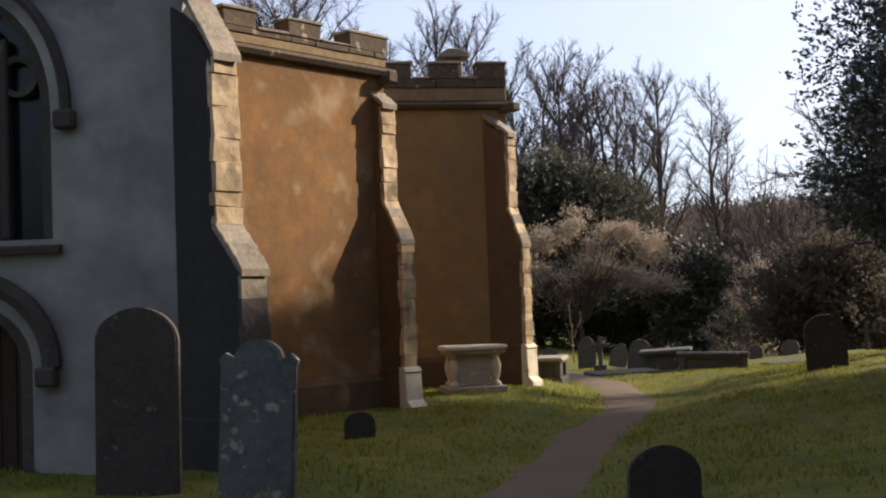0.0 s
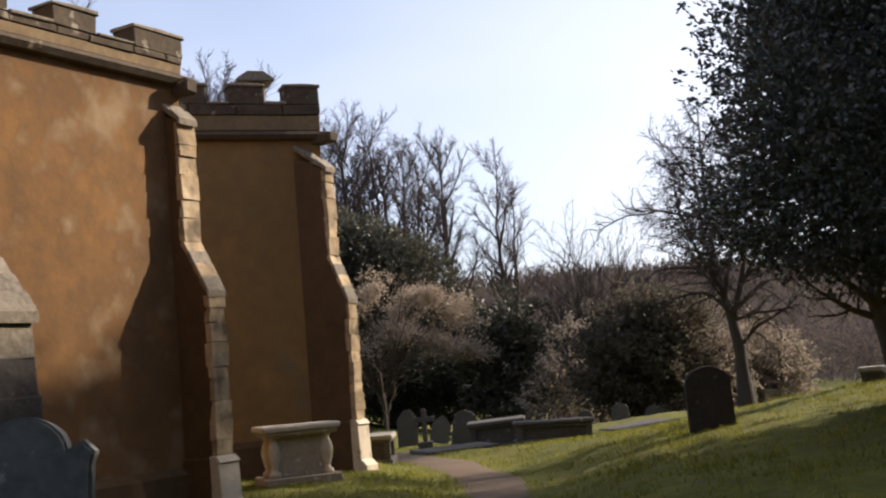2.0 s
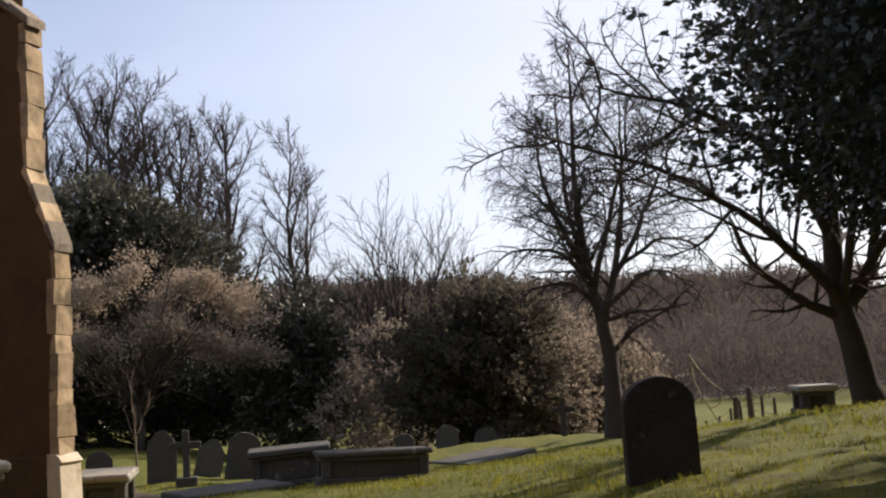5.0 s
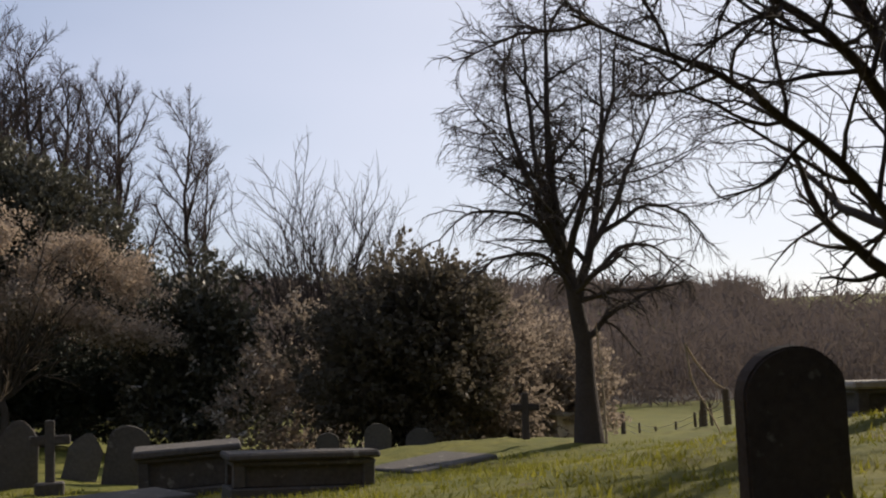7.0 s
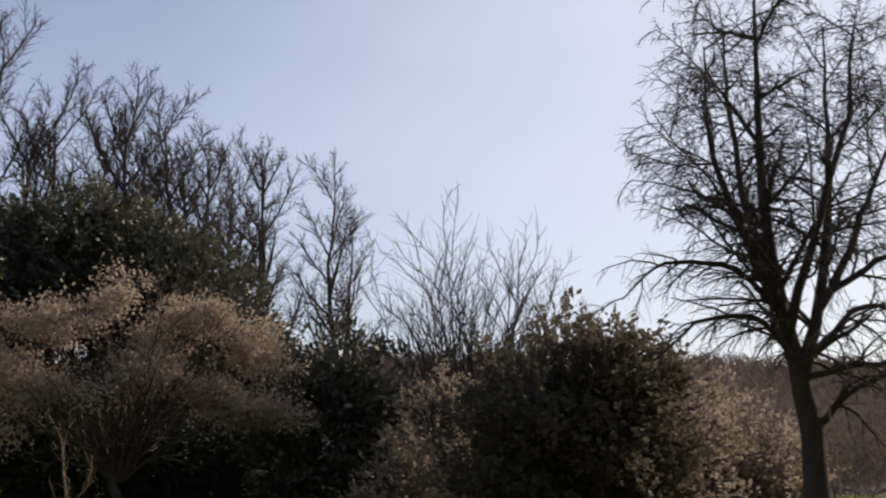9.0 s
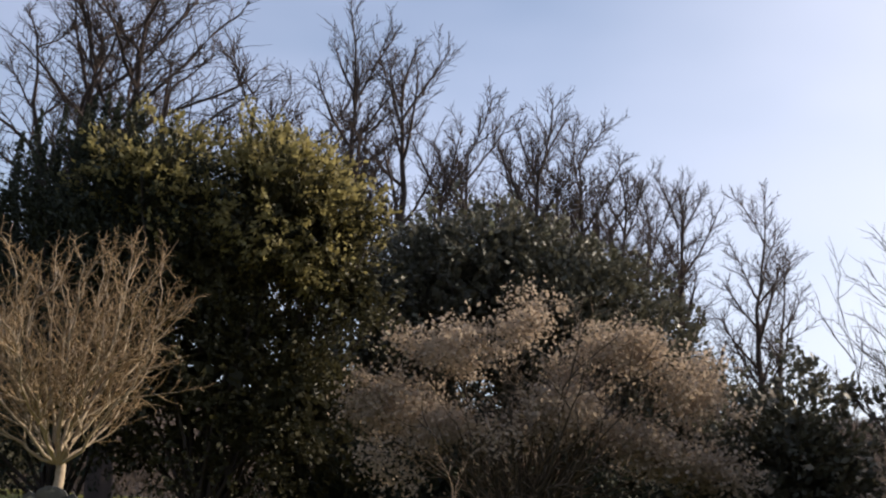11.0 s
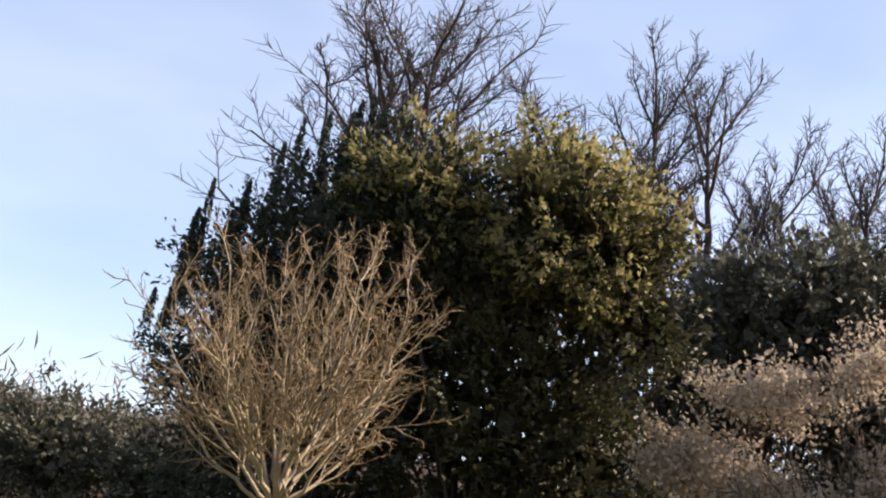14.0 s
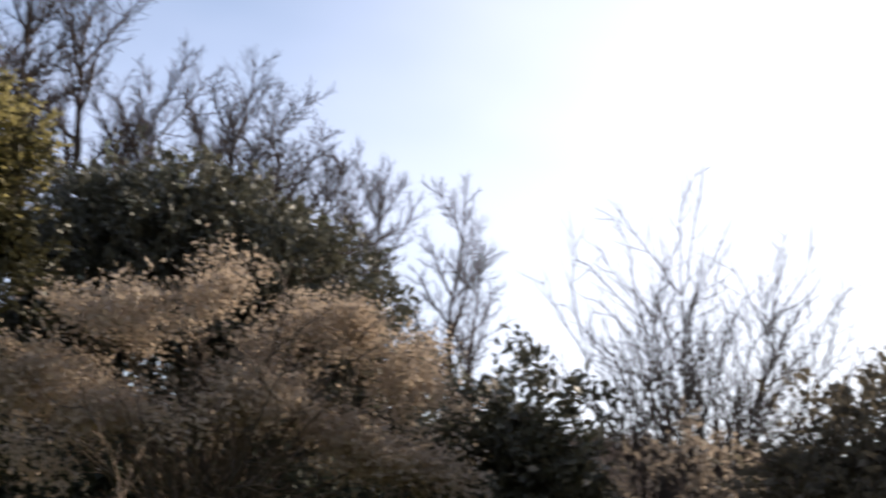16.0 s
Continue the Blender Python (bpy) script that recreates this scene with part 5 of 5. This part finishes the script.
# gold sprays sit on the top lobes only, painting them as sunlit
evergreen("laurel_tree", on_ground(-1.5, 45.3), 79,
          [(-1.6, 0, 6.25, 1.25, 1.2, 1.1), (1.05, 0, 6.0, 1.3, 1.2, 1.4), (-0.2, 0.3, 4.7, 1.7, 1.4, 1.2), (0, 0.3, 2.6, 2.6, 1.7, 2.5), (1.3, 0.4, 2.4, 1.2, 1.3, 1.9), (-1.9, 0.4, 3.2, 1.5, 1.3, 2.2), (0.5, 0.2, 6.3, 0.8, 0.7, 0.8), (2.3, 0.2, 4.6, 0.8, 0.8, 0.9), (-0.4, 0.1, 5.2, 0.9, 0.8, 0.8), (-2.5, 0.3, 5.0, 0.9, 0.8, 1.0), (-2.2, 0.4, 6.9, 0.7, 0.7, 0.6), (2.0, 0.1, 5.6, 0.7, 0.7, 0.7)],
          60000, 0.06, LAUREL, "broad evergreen laurel, its sunlit top coloured golden green", tufts=25000, tuft_leaf=GOLD, gaps=0.7, rough=0.32,
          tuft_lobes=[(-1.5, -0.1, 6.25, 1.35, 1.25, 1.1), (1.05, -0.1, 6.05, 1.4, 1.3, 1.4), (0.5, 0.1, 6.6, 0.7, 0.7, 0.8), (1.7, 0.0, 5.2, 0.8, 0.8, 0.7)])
evergreen("holly_tree", on_ground(2.8, 50.3), 83,
          [(0, 0, 6.3, 2.3, 2.0, 2.1), (2.0, 0, 5.5, 1.9, 1.9, 2.2), (-1.8, 0.2, 4.6, 1.4, 1.5, 2.0), (0, 0.3, 2.6, 3.3, 2.0, 2.5), (-0.9, 0, 6.9, 1.1, 1.1, 1.0), (1.0, 0, 7.4, 1.2, 1.2, 1.0)],
          34000, 0.085, IVY, "dark holly tree with glossy leaves, pale glints painted in", tufts=1500, tuft_leaf=GLINT)
evergreen("holly_tree", on_ground(6.3, 49.4), 89,
          [(-0.8, 0, 5.9, 1.8, 1.7, 1.9), (0.6, 0, 4.7, 1.7, 1.6, 1.9), (1.7, 0, 3.2, 1.3, 1.3, 1.9), (0, 0, 2.2, 2.4, 1.5, 2.2)],
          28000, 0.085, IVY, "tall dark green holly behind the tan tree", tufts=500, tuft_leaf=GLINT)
# low yew mass put in for the black hollow under the tan tree
evergreen("yew_filler", on_ground(5.4, 46.6), 97,
          [(0, 0, 1.5, 2.4, 1.3, 1.5), (2.2, 0.2, 1.4, 2.2, 1.2, 1.4), (-2.6, 0.4, 1.6, 2.2, 1.3, 1.6), (-5.0, 0.4, 1.5, 2.0, 1.2, 1.5), (4.0, 0, 1.2, 1.4, 1.0, 1.2)],
          22000, 0.075, YEW, "low black-green yew mass standing in for the dark hollow under the trees", aspect=0.4, category="bush", gaps=0.2)
evergreen("ivy_bush", on_ground(7.75 * kk, 37.6 * kk), 101,
          [(0, 0, 3.7, 1.3, 1.2, 1.5), (0.4, 0, 2.0, 1.5, 1.3, 1.9), (-1.0, 0, 2.2, 1.2, 1.2, 1.7)], 16000, 0.08, IVY, "dark round bush clad in ivy", category="bush", tufts=700, tuft_leaf=FLUFF)
evergreen("clematis_thicket", on_ground(8.75 * kk, 34.8 * kk), 103,
          [(0, 0, 2.6, 1.0, 0.9, 1.3), (0.5, 0, 1.4, 1.2, 1.0, 1.3), (-0.7, 0, 1.2, 1.1, 1.0, 1.2)], 9000, 0.055, RUSSET, "tangled thicket hung with pale seed fluff", category="bush", tufts=1400, tuft_leaf=FLUFF, core=False, bark=BARK_PALE)
evergreen("box_bush", on_ground(9.8 * kk, 31.6 * kk), 107,
          [(0, 0, 2.7, 1.9, 1.6, 1.5), (0.9, 0, 2.9, 1.3, 1.2, 1.3), (-1.1, 0, 1.9, 1.2, 1.2, 1.3), (0.4, 0.2, 1.5, 1.9, 1.4, 1.3)],
          30000, 0.065, BRONZE, "big dark bronzed evergreen bush", category="bush", trunk=[([(-0.6, 0, -0.2), (-0.5, 0, 1.4)], 0.06), ([(-0.2, 0, -0.2), (-0.3, 0, 1.4)], 0.07)])
evergreen("beech_hedge", on_ground(12.6 * kk, 33.6 * kk), 109,
          [(0, 0, 2.4, 1.8, 1.2, 1.5), (1.8, 0.2, 1.6, 1.6, 1.2, 1.5), (-1.2, 0, 1.9, 1.3, 1.1, 1.7), (0.6, 0, 1.2, 2.6, 1.2, 1.2)],
          26000, 0.06, RUSSET, "brown winter thicket with dry russet leaves", category="bush", core=True)
evergreen("bramble_thicket", on_ground(15.4, 38.0), 127,
          [(-1.2, 0.5, 1.5, 1.2, 1.0, 1.3), (-2.2, 0.6, 1.5, 1.4, 1.0, 1.4), (-3.4, 0.4, 1.0, 1.3, 0.9, 1.1)],
          18000, 0.055, RUSSET, "brown bramble thicket under the lime", category="bush", core=False, bark=BARK_PALE)
evergreen("hedge_bush", on_ground(-11.5 * kk, 43.5 * kk), 113,
          [(0, 0, 1.6, 2.6, 1.6, 1.6), (2.8, 0, 1.3, 2.2, 1.4, 1.4), (5.2, -0.5, 1.5, 2.2, 1.4, 1.5), (-2.8, 0, 1.8, 2.4, 1.4, 1.6)], 30000, 0.065, IVY, "dark rough hedge beyond the graves", category="bush")

# the broken hanging bough by the lime
rng = np.random.default_rng(5)
tb = Tubes()
b0 = np.array(on_ground(13.3, 29.7))
for pts, r in (([(-0.4, 0, 1.5), (-0.2, 0, 1.2), (0.1, 0, 0.9), (0.3, 0, 0.8)], 0.022), ([(-0.4, 0, 1.5), (-0.3, 0, 0.9), (0.0, 0, 0.45), (0.25, 0, 0.0)], 0.02), ([(-0.05, 0, 0.5), (0.1, 0, 0.52), (0.2, 0, 0.6)], 0.012)):
    c = np.array(pts)
    t = np.linspace(0, 1, 8)
    tb.add(np.stack([np.interp(t, np.linspace(0, 1, len(c)), c[:, i]) for i in range(3)], -1), np.linspace(r, r * 0.5, 8), 5)
bough = tb.mesh("fallen_bough", BARK_PALE, None)
bough.location = b0
tagged(bough, "pale broken bough propped on the turf", "branch")

# a pale dead stem against the lime's trunk
tb = Tubes()
for pts, r in (([(0.0, 0, -0.1), (-0.02, 0, 0.7), (-0.06, 0, 1.3), (-0.1, 0.02, 1.95)], 0.022), ([(-0.05, 0, 1.15), (0.12, 0, 1.22), (0.26, 0, 1.4)], 0.012), ([(0.1, 0, 1.22), (0.2, 0, 1.2)], 0.01)):
    c = np.array(pts)
    t = np.linspace(0, 1, 8)
    tb.add(np.stack([np.interp(t, np.linspace(0, 1, len(c)), c[:, i]) for i in range(3)], -1), np.linspace(r, r * 0.5, 8), 6)
stick = tb.mesh("dead_stem", BARK_PALE, None)
stick.location = on_ground(12.42, 31.25)
tagged(stick, "pale dead stem leaning on the lime trunk", "branch")

# ---- far woods on the hillside ----
rng = np.random.default_rng(9)
n = 7600
az = rng.uniform(-75, 95, n)
r = 57 + 290 * rng.random(n) ** 1.5
x, y = 4 + r * np.sin(np.radians(az)), 20 + r * np.cos(np.radians(az))
keep = ~((az > 40) & (az < 75) & (r > 215))
x, y, r = x[keep], y[keep], r[keep]
z = ground_z(x, y)
per = 44
size = rng.uniform(1.6, 3.6, len(x))
d = rng.normal(0, 1, (len(x), per, 3))
d /= np.linalg.norm(d, axis=2, keepdims=True)
c = np.stack([x, y, z + size * 0.9], -1)[:, None] + d * size[:, None, None] * np.array([1.0, 1.0, 1.15]) * (0.5 + 0.5 * rng.random((len(x), per, 1)))
v, f = leaves(rng, c.reshape(-1, 3), np.repeat(np.clip(r * 0.008, 0.5, 1.8), per), 0.085, 1.3)
woods = raw("far_woods", v, f, HILLWOOD)
tagged(woods, "brown leafless woods on the far hillside", "woodland", kind="stuff")
